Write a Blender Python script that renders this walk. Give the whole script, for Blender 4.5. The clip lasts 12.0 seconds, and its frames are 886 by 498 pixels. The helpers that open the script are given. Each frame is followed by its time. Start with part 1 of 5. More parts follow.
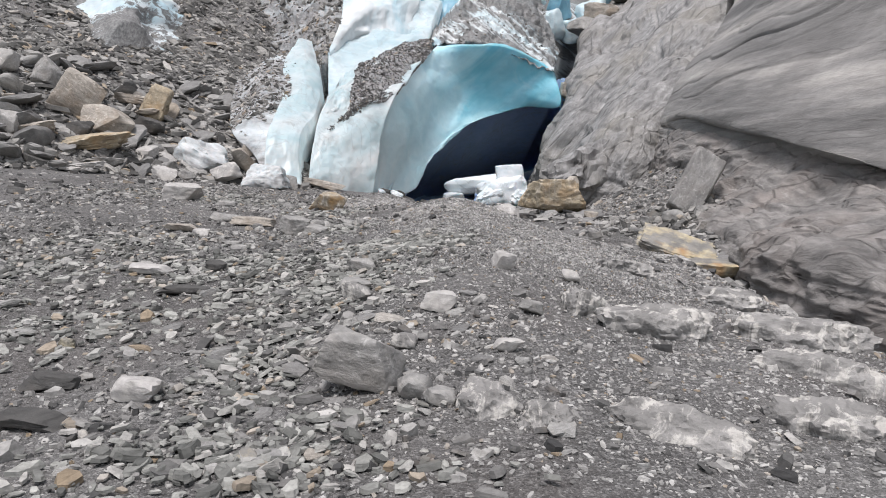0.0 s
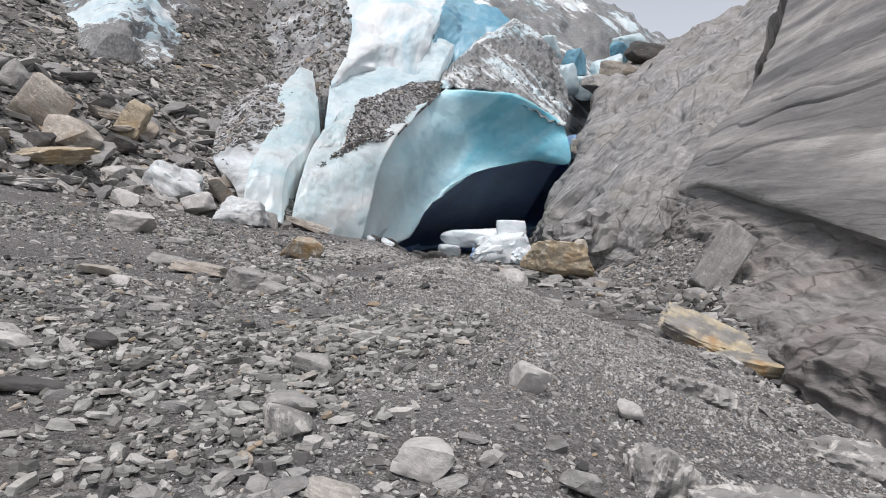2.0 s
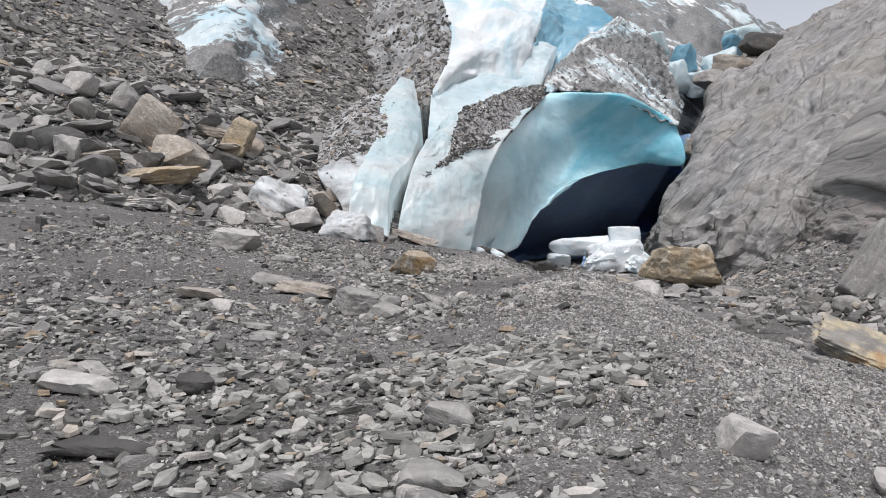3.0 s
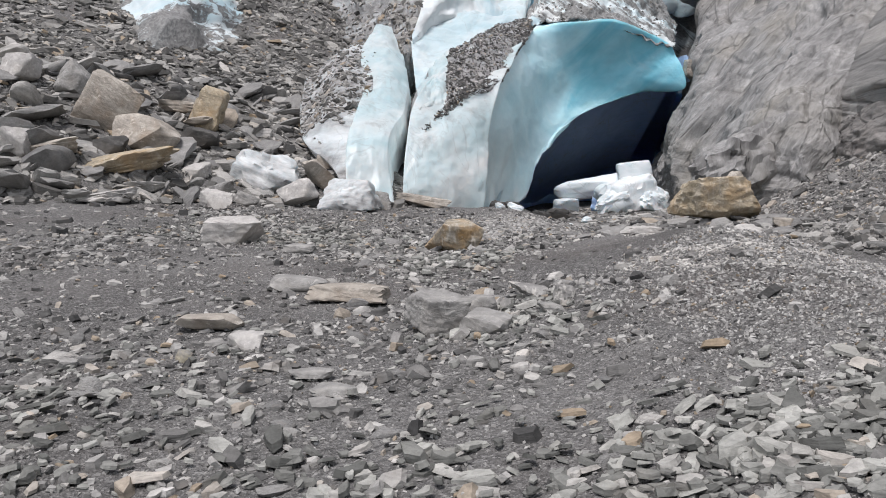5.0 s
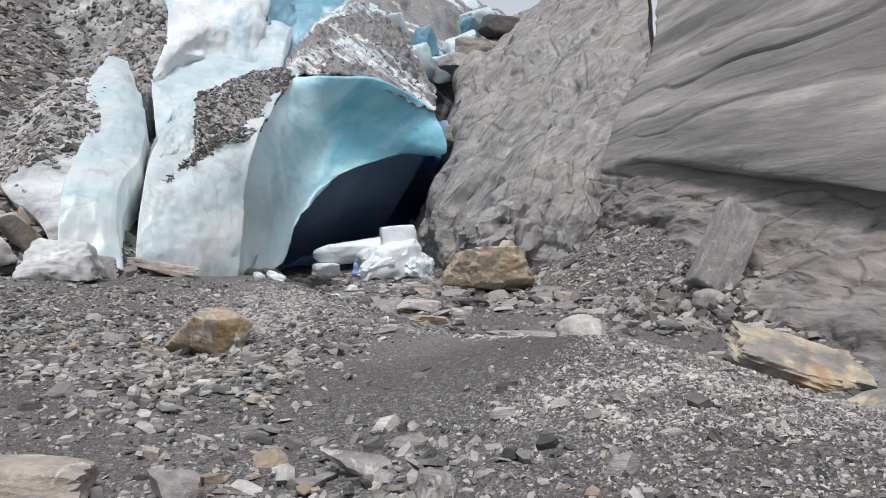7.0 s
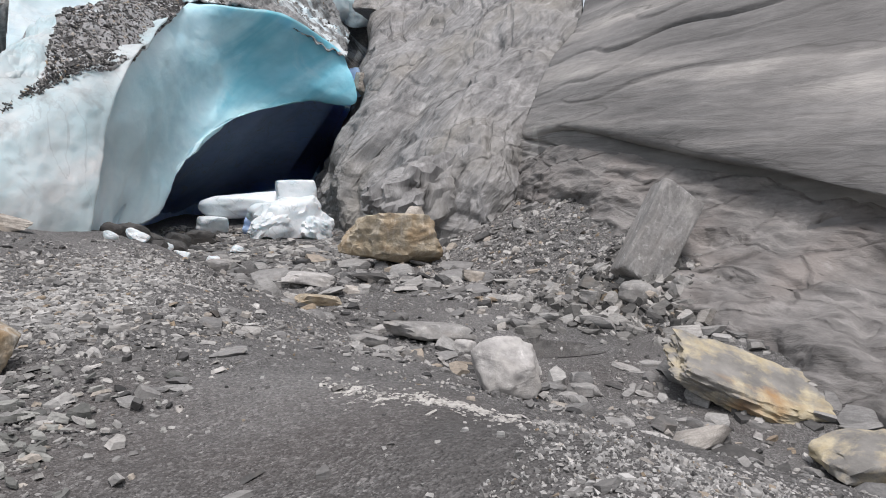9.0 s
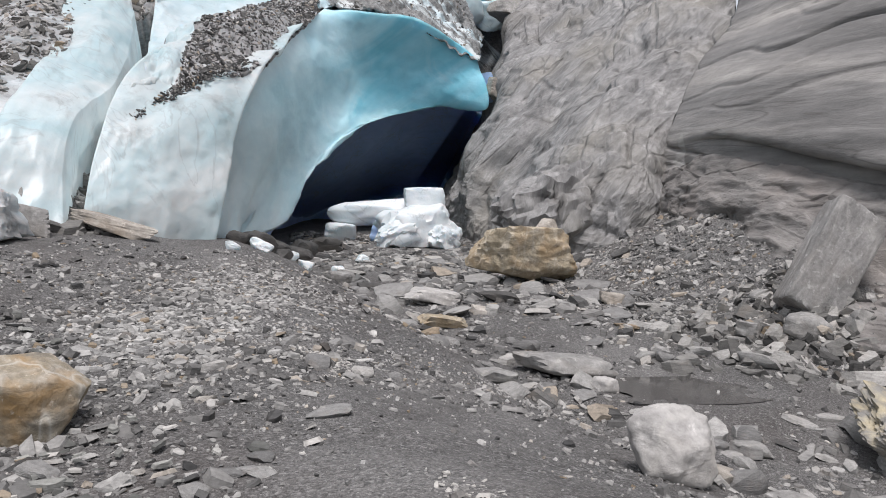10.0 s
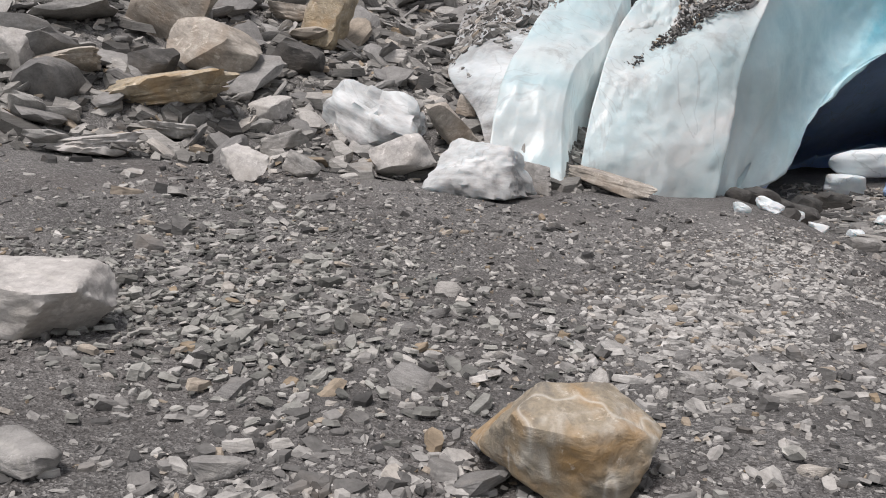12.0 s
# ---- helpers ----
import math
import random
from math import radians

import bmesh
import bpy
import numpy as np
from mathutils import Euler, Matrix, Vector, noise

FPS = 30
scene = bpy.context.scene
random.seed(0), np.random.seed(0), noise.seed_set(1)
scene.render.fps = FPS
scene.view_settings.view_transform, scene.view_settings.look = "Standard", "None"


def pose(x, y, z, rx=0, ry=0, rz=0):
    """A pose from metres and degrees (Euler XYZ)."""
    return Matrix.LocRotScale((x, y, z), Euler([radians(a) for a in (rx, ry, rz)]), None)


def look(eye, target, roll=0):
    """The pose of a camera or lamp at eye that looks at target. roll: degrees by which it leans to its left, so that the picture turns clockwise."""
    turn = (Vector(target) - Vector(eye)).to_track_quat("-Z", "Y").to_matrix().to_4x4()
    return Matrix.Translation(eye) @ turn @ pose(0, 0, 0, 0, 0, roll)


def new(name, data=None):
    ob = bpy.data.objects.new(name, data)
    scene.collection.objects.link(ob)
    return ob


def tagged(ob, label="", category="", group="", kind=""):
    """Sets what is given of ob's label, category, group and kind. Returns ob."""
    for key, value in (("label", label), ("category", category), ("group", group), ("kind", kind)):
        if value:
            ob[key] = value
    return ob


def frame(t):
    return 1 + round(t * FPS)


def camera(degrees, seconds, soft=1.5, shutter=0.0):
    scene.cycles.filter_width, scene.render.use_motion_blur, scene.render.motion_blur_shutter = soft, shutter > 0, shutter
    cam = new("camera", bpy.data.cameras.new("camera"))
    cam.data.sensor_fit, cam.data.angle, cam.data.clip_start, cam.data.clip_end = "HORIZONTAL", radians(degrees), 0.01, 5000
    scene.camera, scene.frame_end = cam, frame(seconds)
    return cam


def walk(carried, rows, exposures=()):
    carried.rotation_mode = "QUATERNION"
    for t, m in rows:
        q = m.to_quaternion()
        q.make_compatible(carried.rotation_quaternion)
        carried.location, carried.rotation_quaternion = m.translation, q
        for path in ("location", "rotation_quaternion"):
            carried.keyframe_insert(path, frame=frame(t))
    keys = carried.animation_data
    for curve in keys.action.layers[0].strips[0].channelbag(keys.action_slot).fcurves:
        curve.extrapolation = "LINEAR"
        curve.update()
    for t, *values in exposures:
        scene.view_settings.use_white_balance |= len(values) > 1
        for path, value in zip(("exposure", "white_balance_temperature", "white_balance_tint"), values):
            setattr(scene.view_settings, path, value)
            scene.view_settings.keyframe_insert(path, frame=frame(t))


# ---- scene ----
cam = camera(58.9, 12.0, soft=1.0)
PATH = [
    (0, (0.027, -0.034, 1.518), (0.011, 1.962, 1.387), -1.1),
    (0.5, (-0.046, 0.711, 1.571), (0.035, 2.71, 1.574), -0.9),
    (1, (-0.03, 1.385, 1.554), (0.117, 3.379, 1.508), 2.0),
    (1.5, (-0.091, 2.145, 1.673), (-0.007, 4.143, 1.635), 0.8),
    (2, (-0.049, 2.86, 1.708), (-0.047, 4.86, 1.699), 3.8),
    (2.5, (-0.145, 3.468, 1.747), (-0.307, 5.461, 1.74), 0.2),
    (3, (-0.438, 4.113, 1.724), (-0.692, 6.096, 1.727), 2.3),
    (3.2, (-0.588, 4.405, 1.73), (-0.865, 6.386, 1.717), -0.9),
    (4.8, (-1.702, 6.472, 1.91), (-1.932, 8.456, 1.796), -7.7),
    (5, (-1.782, 6.627, 1.936), (-1.983, 8.614, 1.821), -4.1),
    (5.5, (-1.998, 7.382, 1.953), (-2.121, 9.378, 1.898), -2.9),
    (6, (-2.18, 8.094, 2.04), (-2.044, 10.087, 1.942), -0.6),
    (6.5, (-2.155, 8.848, 2.12), (-1.856, 10.824, 2.056), -1.7),
    (7, (-2.158, 9.59, 2.209), (-1.714, 11.54, 2.203), -2.9),
    (7.5, (-1.958, 10.196, 2.229), (-1.373, 12.108, 2.172), -1.7),
    (7.7, (-1.867, 10.478, 2.251), (-1.285, 12.39, 2.184), -1.9),
    (9.3, (-1.25, 12.37, 2.55), (-0.574, 14.248, 2.422), 1.07),
    (9.5, (-1.178, 12.61, 2.586), (-0.545, 14.503, 2.468), 1.2),
    (10, (-1.109, 13.242, 2.643), (-0.754, 15.206, 2.525), 1.8),
    (10.5, (-1.163, 13.801, 2.706), (-1.115, 15.793, 2.532), 3.9),
    (11, (-1.261, 14.238, 2.717), (-1.533, 16.208, 2.504), 3.0),
    (11.5, (-1.62, 14.457, 2.818), (-2.375, 16.29, 2.551), 1.3),
    (12, (-1.963, 14.723, 2.767), (-2.716, 16.554, 2.486), 0.7),
]
walk(cam, [(t, look(eye, target, roll)) for t, eye, target, roll in PATH], exposures=(
    (0, 0.59, 6540, 12), (2.5, 0.46, 6540, 12), (5, 0.5, 6540, 12), (7, 0.46, 6540, 12), (9.5, 0.52, 6540, 12), (10.5, 0.5, 6540, 12), (11.5, 0.52, 6760, 13), (12, 0.5, 6800, 13)))

# ---- light: an overcast mountain day ----
world = bpy.data.worlds.new("sky")
scene.world = world
world.use_nodes = True
wn = world.node_tree
sky = wn.nodes.new("ShaderNodeTexSky")
sky.sky_type, sky.sun_disc = "NISHITA", False
sky.sun_elevation, sky.sun_rotation = radians(67), radians(194)
grey = wn.nodes.new("ShaderNodeHueSaturation")
grey.inputs["Saturation"].default_value = 0.3
wn.links.new(sky.outputs[0], grey.inputs["Color"])
wn.links.new(grey.outputs[0], wn.nodes["Background"].inputs["Color"])
wn.nodes["Background"].inputs["Strength"].default_value = 0.115
sun = new("sun", bpy.data.lights.new("sun", "SUN"))
sun.data.energy, sun.data.angle, sun.data.color = 2.3, radians(20), (1.0, 0.96, 0.945)
sun.matrix_world = look((-6, -12, 60), (0, 12, 0))


# ---- noise on arrays ----
def lattice(i, j, k, seed):
    n = (i * 374761393 + j * 668265263 + k * 2147483647 + seed * 974711) & 0xFFFFFFFF
    n = ((n ^ (n >> 13)) * 1274126177) & 0xFFFFFFFF
    n = ((n ^ (n >> 16)) * 2246822519) & 0xFFFFFFFF
    return (n ^ (n >> 15)) / 4294967295.0


def value(x, y, z, seed=0):
    """Smooth noise from -1 to 1."""
    i, j, k = (np.floor(a).astype(np.int64) for a in (x, y, z))
    u, v, w = x - i, y - j, z - k
    u, v, w = (a * a * a * (a * (a * 6 - 15) + 10) for a in (u, v, w))
    out = 0
    for a in (0, 1):
        for b in (0, 1):
            for c in (0, 1):
                weight = (u if a else 1 - u) * (v if b else 1 - v) * (w if c else 1 - w)
                out = out + weight * lattice(i + a, j + b, k + c, seed)
    return out * 2 - 1


def fbm(x, y, z, octaves=4, seed=0, gain=0.5, ridged=False):
    total, amp = 0, 1.0
    for o in range(octaves):
        n = value(x * 2.03 ** o + 7.1 * o, y * 2.03 ** o - 3.7 * o, z * 2.03 ** o + 1.3 * o, seed + o)
        total = total + amp * ((1 - 2 * np.abs(n)) if ridged else n)
        amp *= gain
    return total


def smooth(a, b, x):
    t = np.clip((x - a) / (b - a), 0, 1)
    return t * t * (3 - 2 * t)


# ---- the lie of the land ----
ALONG = (-60, -10, 0, 5, 7, 9, 12.5, 15, 18, 20.5, 24, 28, 31, 40, 46, 60, 400)
CENTRE = (-5, -1.0, -0.12, 0.26, 0.48, 0.66, 0.92, 1.12, 1.26, 1.28, 1.45, 1.72, 1.7, 1.4, 1.4, 1.5, 1.5)
BED = (-9, -3.8, -2.8, -2.3, -2.0, -1.7, -1.2, -0.8, -0.45, -0.15, 0.3, 0.66, 0.76, 1.04, 1.2, 1.4, 1.4)
EDGE = (4.2, 4.2, 4.2, 4.2, 4.2, 4.3, 4.5, 4.5, 2.0, 0.9, 0.0, -1.0, -1.6, -2.5, -3, -3, -3)
SHOULDER = (0.5, 0.5, 0.5, 0.5, 0.5, 0.5, 0.3, 0.0, -0.7, -1.2, -1.6, -2.3, -2.8, -4, -4, -4, -4)
FALL = (0.1, 0.1, 0.1, 0.12, 0.13, 0.15, 0.19, 0.2, 0.21, 0.22, 0.24, 0.3, 0.3, 0.3, 0.3, 0.3, 0.3)
BANK = (7.2, 7.2, 7.2, 7.0, 6.8, 6.8, 6.6, 6.5, 6.4, 6.4, 6.6, 6.7, 5.9, 5.6, 7, 7, 7)
DROP = (1.0, 1.0, 1.0, 1.0, 1.0, 1.0, 1.1, 1.3, 2.6, 2.4, 2.2, 2, 2, 2, 2, 2, 2)
RISE = (0, 0, 0, 0, 0, 0, 0, 0, 0, 0.1, 0.25, 0.55, 0.62, 0.4, 0.3, 0.3, 0.3)
MOUND = (0, 0, 0, 0, 0.03, 0.28, 0.42, 0.36, 0.08, 0, 0, 0, 0, 0, 0, 0, 0)
LEFT = (0.03, 0.03, 0.05, 0.06, 0.06, 0.07, 0.08, 0.09, 0.11, 0.12, 0.14, 0.12, 0.1, 0.1, 0.1, 0.1, 0.1)


def land(x, y):
    """The ground's height."""
    x, y = np.asarray(x, float), np.asarray(y, float)
    c, bed, edge, sh, fall, bank, drop, rise, mound, left = (np.interp(y, ALONG, row) for row in (CENTRE, BED, EDGE, SHOULDER, FALL, BANK, DROP, RISE, MOUND, LEFT))
    wob = 0.5 * value(x * 0.35, y * 0.35, 0 * x, 41)
    z = c - fall * np.maximum(0, x - sh) + mound * np.exp(-((x - 0.4) / 1.7) ** 2)
    z = z + np.maximum(0, -3.0 - x) * left
    d = (x + 10) * -0.606 + (y - 24.3) * 0.795 + wob
    z = z + 0.47 * np.where(d > 1, d - 0.4, np.where(d > -0.6, (d + 0.6) ** 2 * 0.234, 0)) * smooth(-3.6, -6.0, x)
    z = z + 0.02 * np.maximum(0, d - 14) ** 2 * smooth(60, 30, d) * smooth(-3.6, -6.0, x)
    t = smooth(-0.3, drop, x - edge + 0.4 * wob)
    z = z * (1 - t) + bed * t
    up = np.maximum(0, x - bank + 0.6 * wob)
    z = z + np.minimum(up, 6) * rise
    pool = np.exp(-(((x - 4.15) / 1.35) ** 2 + ((y - 23.25) / 1.25) ** 2) ** 2)
    z = z * (1 - pool) + 0.12 * pool
    near = smooth(70, 20, np.abs(y - 15))
    z = z + 0.05 * fbm(x * 0.55, y * 0.55, 0 * x, 3, 11) + near * 0.018 * fbm(x * 2.6, y * 2.6, 0 * x, 3, 5)
    return z


def land1(x, y):
    return float(land(np.array([x]), np.array([y]))[0])


# ---- materials ----
class Paint:
    """A small builder for node materials."""

    def __init__(self, name, rough=0.85):
        self.mat = bpy.data.materials.new(name)
        self.mat.use_nodes = True
        self.t = self.mat.node_tree
        self.bsdf = self.t.nodes["Principled BSDF"]
        self.bsdf.inputs["Roughness"].default_value = rough
        self.bsdf.inputs["Specular IOR Level"].default_value = 0.3
        self.coord = self.node("ShaderNodeTexCoord").outputs["Object"]
        self.height = None

    def node(self, kind, **inputs):
        n = self.t.nodes.new(kind)
        for key, v in inputs.items():
            self.put(n, key, v)
        return n

    def put(self, n, key, v):
        key = key.replace("_", " ")
        sock = n.inputs[int(key[1:])] if key[0] == "i" and key[1:].isdigit() else n.inputs[key]
        if isinstance(v, bpy.types.NodeSocket):
            self.t.links.new(v, sock)
        else:
            sock.default_value = v

    def stretch(self, scale, turn=(0, 0, 0)):
        m = self.node("ShaderNodeMapping", Vector=self.coord)
        m.inputs["Scale"].default_value = scale
        m.inputs["Rotation"].default_value = [radians(a) for a in turn]
        return m.outputs[0]

    def tilted(self, scale, turn):
        """Coordinates turned first and stretched after."""
        m = self.node("ShaderNodeMapping", Vector=self.coord)
        m.vector_type = "TEXTURE"
        m.inputs["Scale"].default_value = [1 / s for s in scale]
        m.inputs["Rotation"].default_value = [radians(a) for a in turn]
        return m.outputs[0]

    def noise(self, scale, detail=4.0, vector=None, distortion=0.0, rough=0.55):
        n = self.node("ShaderNodeTexNoise", Vector=vector or self.coord, Scale=scale, Detail=detail, Distortion=distortion)
        n.inputs["Roughness"].default_value = rough
        return n.outputs["Fac"]

    def cells(self, scale, vector=None, feature="F1", out="Distance"):
        n = self.node("ShaderNodeTexVoronoi", Vector=vector or self.coord, Scale=scale)
        n.feature = feature
        return n.outputs[out]

    def ramp(self, fac, *stops):
        n = self.node("ShaderNodeValToRGB", Fac=fac)
        el = n.color_ramp.elements
        while len(el) < len(stops):
            el.new(0.5)
        for e, (p, col) in zip(el, stops):
            e.position = p
            e.color = (*col, 1) if isinstance(col, tuple) else (col, col, col, 1)
        return n.outputs["Color"]

    def mix(self, fac, a, b, mode="MIX"):
        n = self.node("ShaderNodeMix")
        n.data_type, n.blend_type = "RGBA", mode
        for i, v in ((0, fac), (6, a), (7, b)):
            if isinstance(v, bpy.types.NodeSocket):
                self.t.links.new(v, n.inputs[i])
            else:
                n.inputs[i].default_value = (*v, 1) if isinstance(v, tuple) else v
        return n.outputs[2]

    def colour(self, c):
        self.t.links.new(c, self.bsdf.inputs["Base Color"])
        return self

    def bump(self, h, distance, strength=1.0):
        b = self.node("ShaderNodeBump", Height=h, Distance=distance, Strength=strength)
        if self.height:
            self.t.links.new(self.height, b.inputs["Normal"])
        self.height = b.outputs[0]
        self.t.links.new(self.height, self.bsdf.inputs["Normal"])
        return self

    def random(self, island=False):
        if island:
            return self.node("ShaderNodeNewGeometry").outputs["Random Per Island"]
        return self.node("ShaderNodeObjectInfo").outputs["Random"]


def gravel_paint():
    """Silt with grit of two sizes, damp and rusty in patches."""
    p = Paint("gravel", 0.92)
    base = p.ramp(p.noise(0.6, 6), (0.3, (0.045, 0.0435, 0.042)), (0.5, (0.088, 0.085, 0.083)), (0.7, (0.18, 0.176, 0.171)))
    c = base
    for size, share in ((46, 0.55), (105, 0.5)):
        tone = p.node("ShaderNodeSeparateColor", Color=p.cells(size, out="Color")).outputs[0]
        grit = p.ramp(tone, (0.0, (0.03, 0.03, 0.03)), (0.45, (0.12, 0.118, 0.116)), (0.85, (0.3, 0.296, 0.29)), (1.0, (0.5, 0.49, 0.475)))
        shown = p.ramp(p.noise(size * 0.35, 3), (0.42, 0.1), (0.58, share))
        c = p.mix(shown, c, grit)
    c = p.mix(p.ramp(p.noise(0.4, 5), (0.48, 0.0), (0.7, 0.4)), c, (0.115, 0.1, 0.094))
    c = p.mix(p.ramp(p.noise(0.33, 5, distortion=0.6), (0.56, 0.0), (0.68, 0.6)), c, (0.085, 0.082, 0.08))
    p.colour(c)
    p.bump(p.noise(6, 8, rough=0.65), 0.035, 0.8).bump(p.cells(46), 0.016, 0.9).bump(p.cells(105), 0.006, 0.8)
    return p.mat


def slate_paint(name, dark, mid, light, island, rust=0.25):
    """Loose stone: grey slate, a share of it rusty or pale."""
    p = Paint(name, 0.8)
    r = p.random(island)
    c = p.ramp(r, (0.0, dark), (0.45, mid), (0.8, light), (0.93, (0.5, 0.485, 0.46)), (0.97, (0.34, 0.265, 0.18)), (1.0, (0.68, 0.665, 0.64)))
    layers = p.noise(5, 5, p.stretch((1, 1, 6)))
    c = p.mix(0.75, c, p.ramp(layers, (0.3, 0.45), (0.7, 1.0)), "MULTIPLY")
    c = p.mix(0.5, c, p.ramp(p.noise(34, 4, rough=0.7), (0.32, 0.5), (0.6, 1.0)), "MULTIPLY")
    c = p.mix(p.ramp(p.noise(2.5, 4), (0.58, 0.0), (0.8, rust)), c, (0.27, 0.2, 0.14))
    p.colour(c)
    p.bump(p.noise(9, 6, p.stretch((1, 1, 5))), 0.012, 0.8)
    return p.mat


def rock_paint(name, lo, mid, hi, band=(1, 1, 2), turn=(0, 0, 0), stain=(0.23, 0.19, 0.15), amount=0.4, bump=0.06, vein=0.0, scale=1.0):
    """Boulder rock: cloudy faces, faint bedding, lichen-like speckle, cracks, some with pale veins."""
    p = Paint(name, 0.85)
    v = p.stretch(band, turn)
    n = p.noise(1.3 * scale, 9, v, 0.9, 0.62)
    c = p.ramp(n, (0.3, lo), (0.5, mid), (0.7, hi))
    c = p.mix(0.6, c, p.ramp(p.noise(9 * scale, 8, None, 0.3, 0.7), (0.34, 0.5), (0.62, 1.0)), "MULTIPLY")
    c = p.mix(p.ramp(p.noise(0.7 * scale, 6, None, 0.5), (0.48, 0.0), (0.66, amount)), c, stain)
    pale = tuple(min(1.0, a * 1.35) for a in hi)
    c = p.mix(p.ramp(p.noise(4.2 * scale, 7, None, 0.4, 0.72), (0.58, 0.0), (0.68, 0.6)), c, pale)
    if vein:
        w = p.noise(0.55 * scale, 2, p.stretch((1.2, 1, 0.3), (0, 12, 0)), 0.3)
        line = p.ramp(w, (0.482, 0.0), (0.5, vein), (0.518, 0.0))
        c = p.mix(line, c, (0.6, 0.58, 0.53))
    p.colour(c)
    p.bump(p.noise(2.2 * scale, 9, v, 0.5, 0.62), bump, 0.8).bump(p.noise(22 * scale, 6), bump * 0.14, 0.8)
    return p.mat


def ice_paint(name, pale, deep, dirt=0.25, cover=0.0, blue=0.5, rough=0.38):
    """Glacier ice: pale weathered skin, clear blue depth, grit in streaks."""
    p = Paint(name, rough)
    blueness = p.noise(0.3, 5, p.stretch((0.7, 0.5, 1.5), (12, 18, 0)), 1.2)
    c = p.ramp(blueness, (blue - 0.22, deep), (blue, tuple((a + b) / 2 for a, b in zip(pale, deep))), (blue + 0.2, pale))
    c = p.mix(0.35, c, p.ramp(p.noise(2.2, 7, p.stretch((0.7, 0.7, 1.1), (10, 15, 0)), 0.6), (0.35, (0.62, 0.72, 0.75)), (0.6, (1.0, 1.0, 1.0))), "MULTIPLY")
    hair = p.ramp(p.noise(0.5, 5, p.stretch((1, 1, 0.4), (0, 30, 0)), 0.6), (0.492, 0.0), (0.5, 0.45), (0.508, 0.0))
    c = p.mix(hair, c, (0.3, 0.33, 0.34))
    streak = p.noise(0.7, 9, p.stretch((1.2, 1.0, 0.8), (0, 25, 0)), 0.8, 0.7)
    c = p.mix(p.ramp(streak, (0.56, 0.0), (0.78, dirt)), c, (0.2, 0.19, 0.185))
    if cover:
        lumps = p.noise(0.55, 10, p.stretch((0.4, 0.8, 1.5), (0, 32, 10)), 0.6, 0.68)
        c = p.mix(p.ramp(lumps, (0.5 - cover * 0.22, 0.0), (0.7 - cover * 0.2, 0.85)), c, p.ramp(p.noise(7, 6), (0.35, (0.09, 0.085, 0.085)), (0.65, (0.24, 0.235, 0.23))))
    p.colour(c)
    p.bsdf.inputs["Specular IOR Level"].default_value = 0.45
    p.bsdf.inputs["Subsurface Weight"].default_value = 0.3
    p.bsdf.inputs["Subsurface Radius"].default_value = (0.5, 0.7, 0.8)
    p.bsdf.inputs["Subsurface Scale"].default_value = 0.5
    p.bump(p.noise(0.9, 5), 0.08, 0.5).bump(p.noise(9, 7), 0.012, 0.6)
    return p.mat


def streaked_paint(name, lean, cover):
    """Weathered ice under long streaks of grit that run down its slope."""
    p = Paint(name, 0.6)
    v = p.tilted((1.4, 0.6, 0.1), (0, lean, 0))
    c = p.ramp(p.noise(0.5, 6, v, 0.5), (0.35, (0.4, 0.55, 0.61)), (0.55, (0.62, 0.66, 0.67)), (0.75, (0.7, 0.715, 0.715)))
    grit = p.noise(1.5, 10, v, 0.6, 0.72)
    patch = p.noise(0.22, 5, None, 0.4)
    both = p.node("ShaderNodeMath", i0=grit, i1=patch)
    both.operation = "ADD"
    c = p.mix(p.ramp(both.outputs[0], (1.06 - cover, 0.0), (1.16 - cover, 0.9)), c, p.ramp(p.noise(9, 6), (0.35, (0.07, 0.067, 0.065)), (0.65, (0.22, 0.215, 0.21))))
    p.colour(c)
    p.bump(p.noise(1.2, 8, v, 0.4), 0.14, 0.8).bump(p.noise(10, 6), 0.02, 0.7)
    return p.mat


GRAVEL = gravel_paint()
SLATE = slate_paint("slate", (0.06, 0.06, 0.06), (0.28, 0.274, 0.264), (0.5, 0.49, 0.47), True)
SLATE_DARK = slate_paint("dark_slate", (0.05, 0.05, 0.05), (0.11, 0.108, 0.106), (0.2, 0.196, 0.19), True, 0.1)
CHIP = slate_paint("pale_chips", (0.24, 0.237, 0.23), (0.47, 0.462, 0.445), (0.62, 0.61, 0.59), True, 0.15)
SLATE_GREEN = slate_paint("greenish_slate", (0.12, 0.122, 0.115), (0.31, 0.312, 0.292), (0.47, 0.47, 0.44), True, 0.15)
MORAINE = slate_paint("moraine_slate", (0.06, 0.059, 0.057), (0.225, 0.22, 0.208), (0.42, 0.41, 0.388), True, 0.3)
STONE = slate_paint("grey_stone", (0.2, 0.198, 0.194), (0.3, 0.296, 0.288), (0.4, 0.395, 0.38), False)


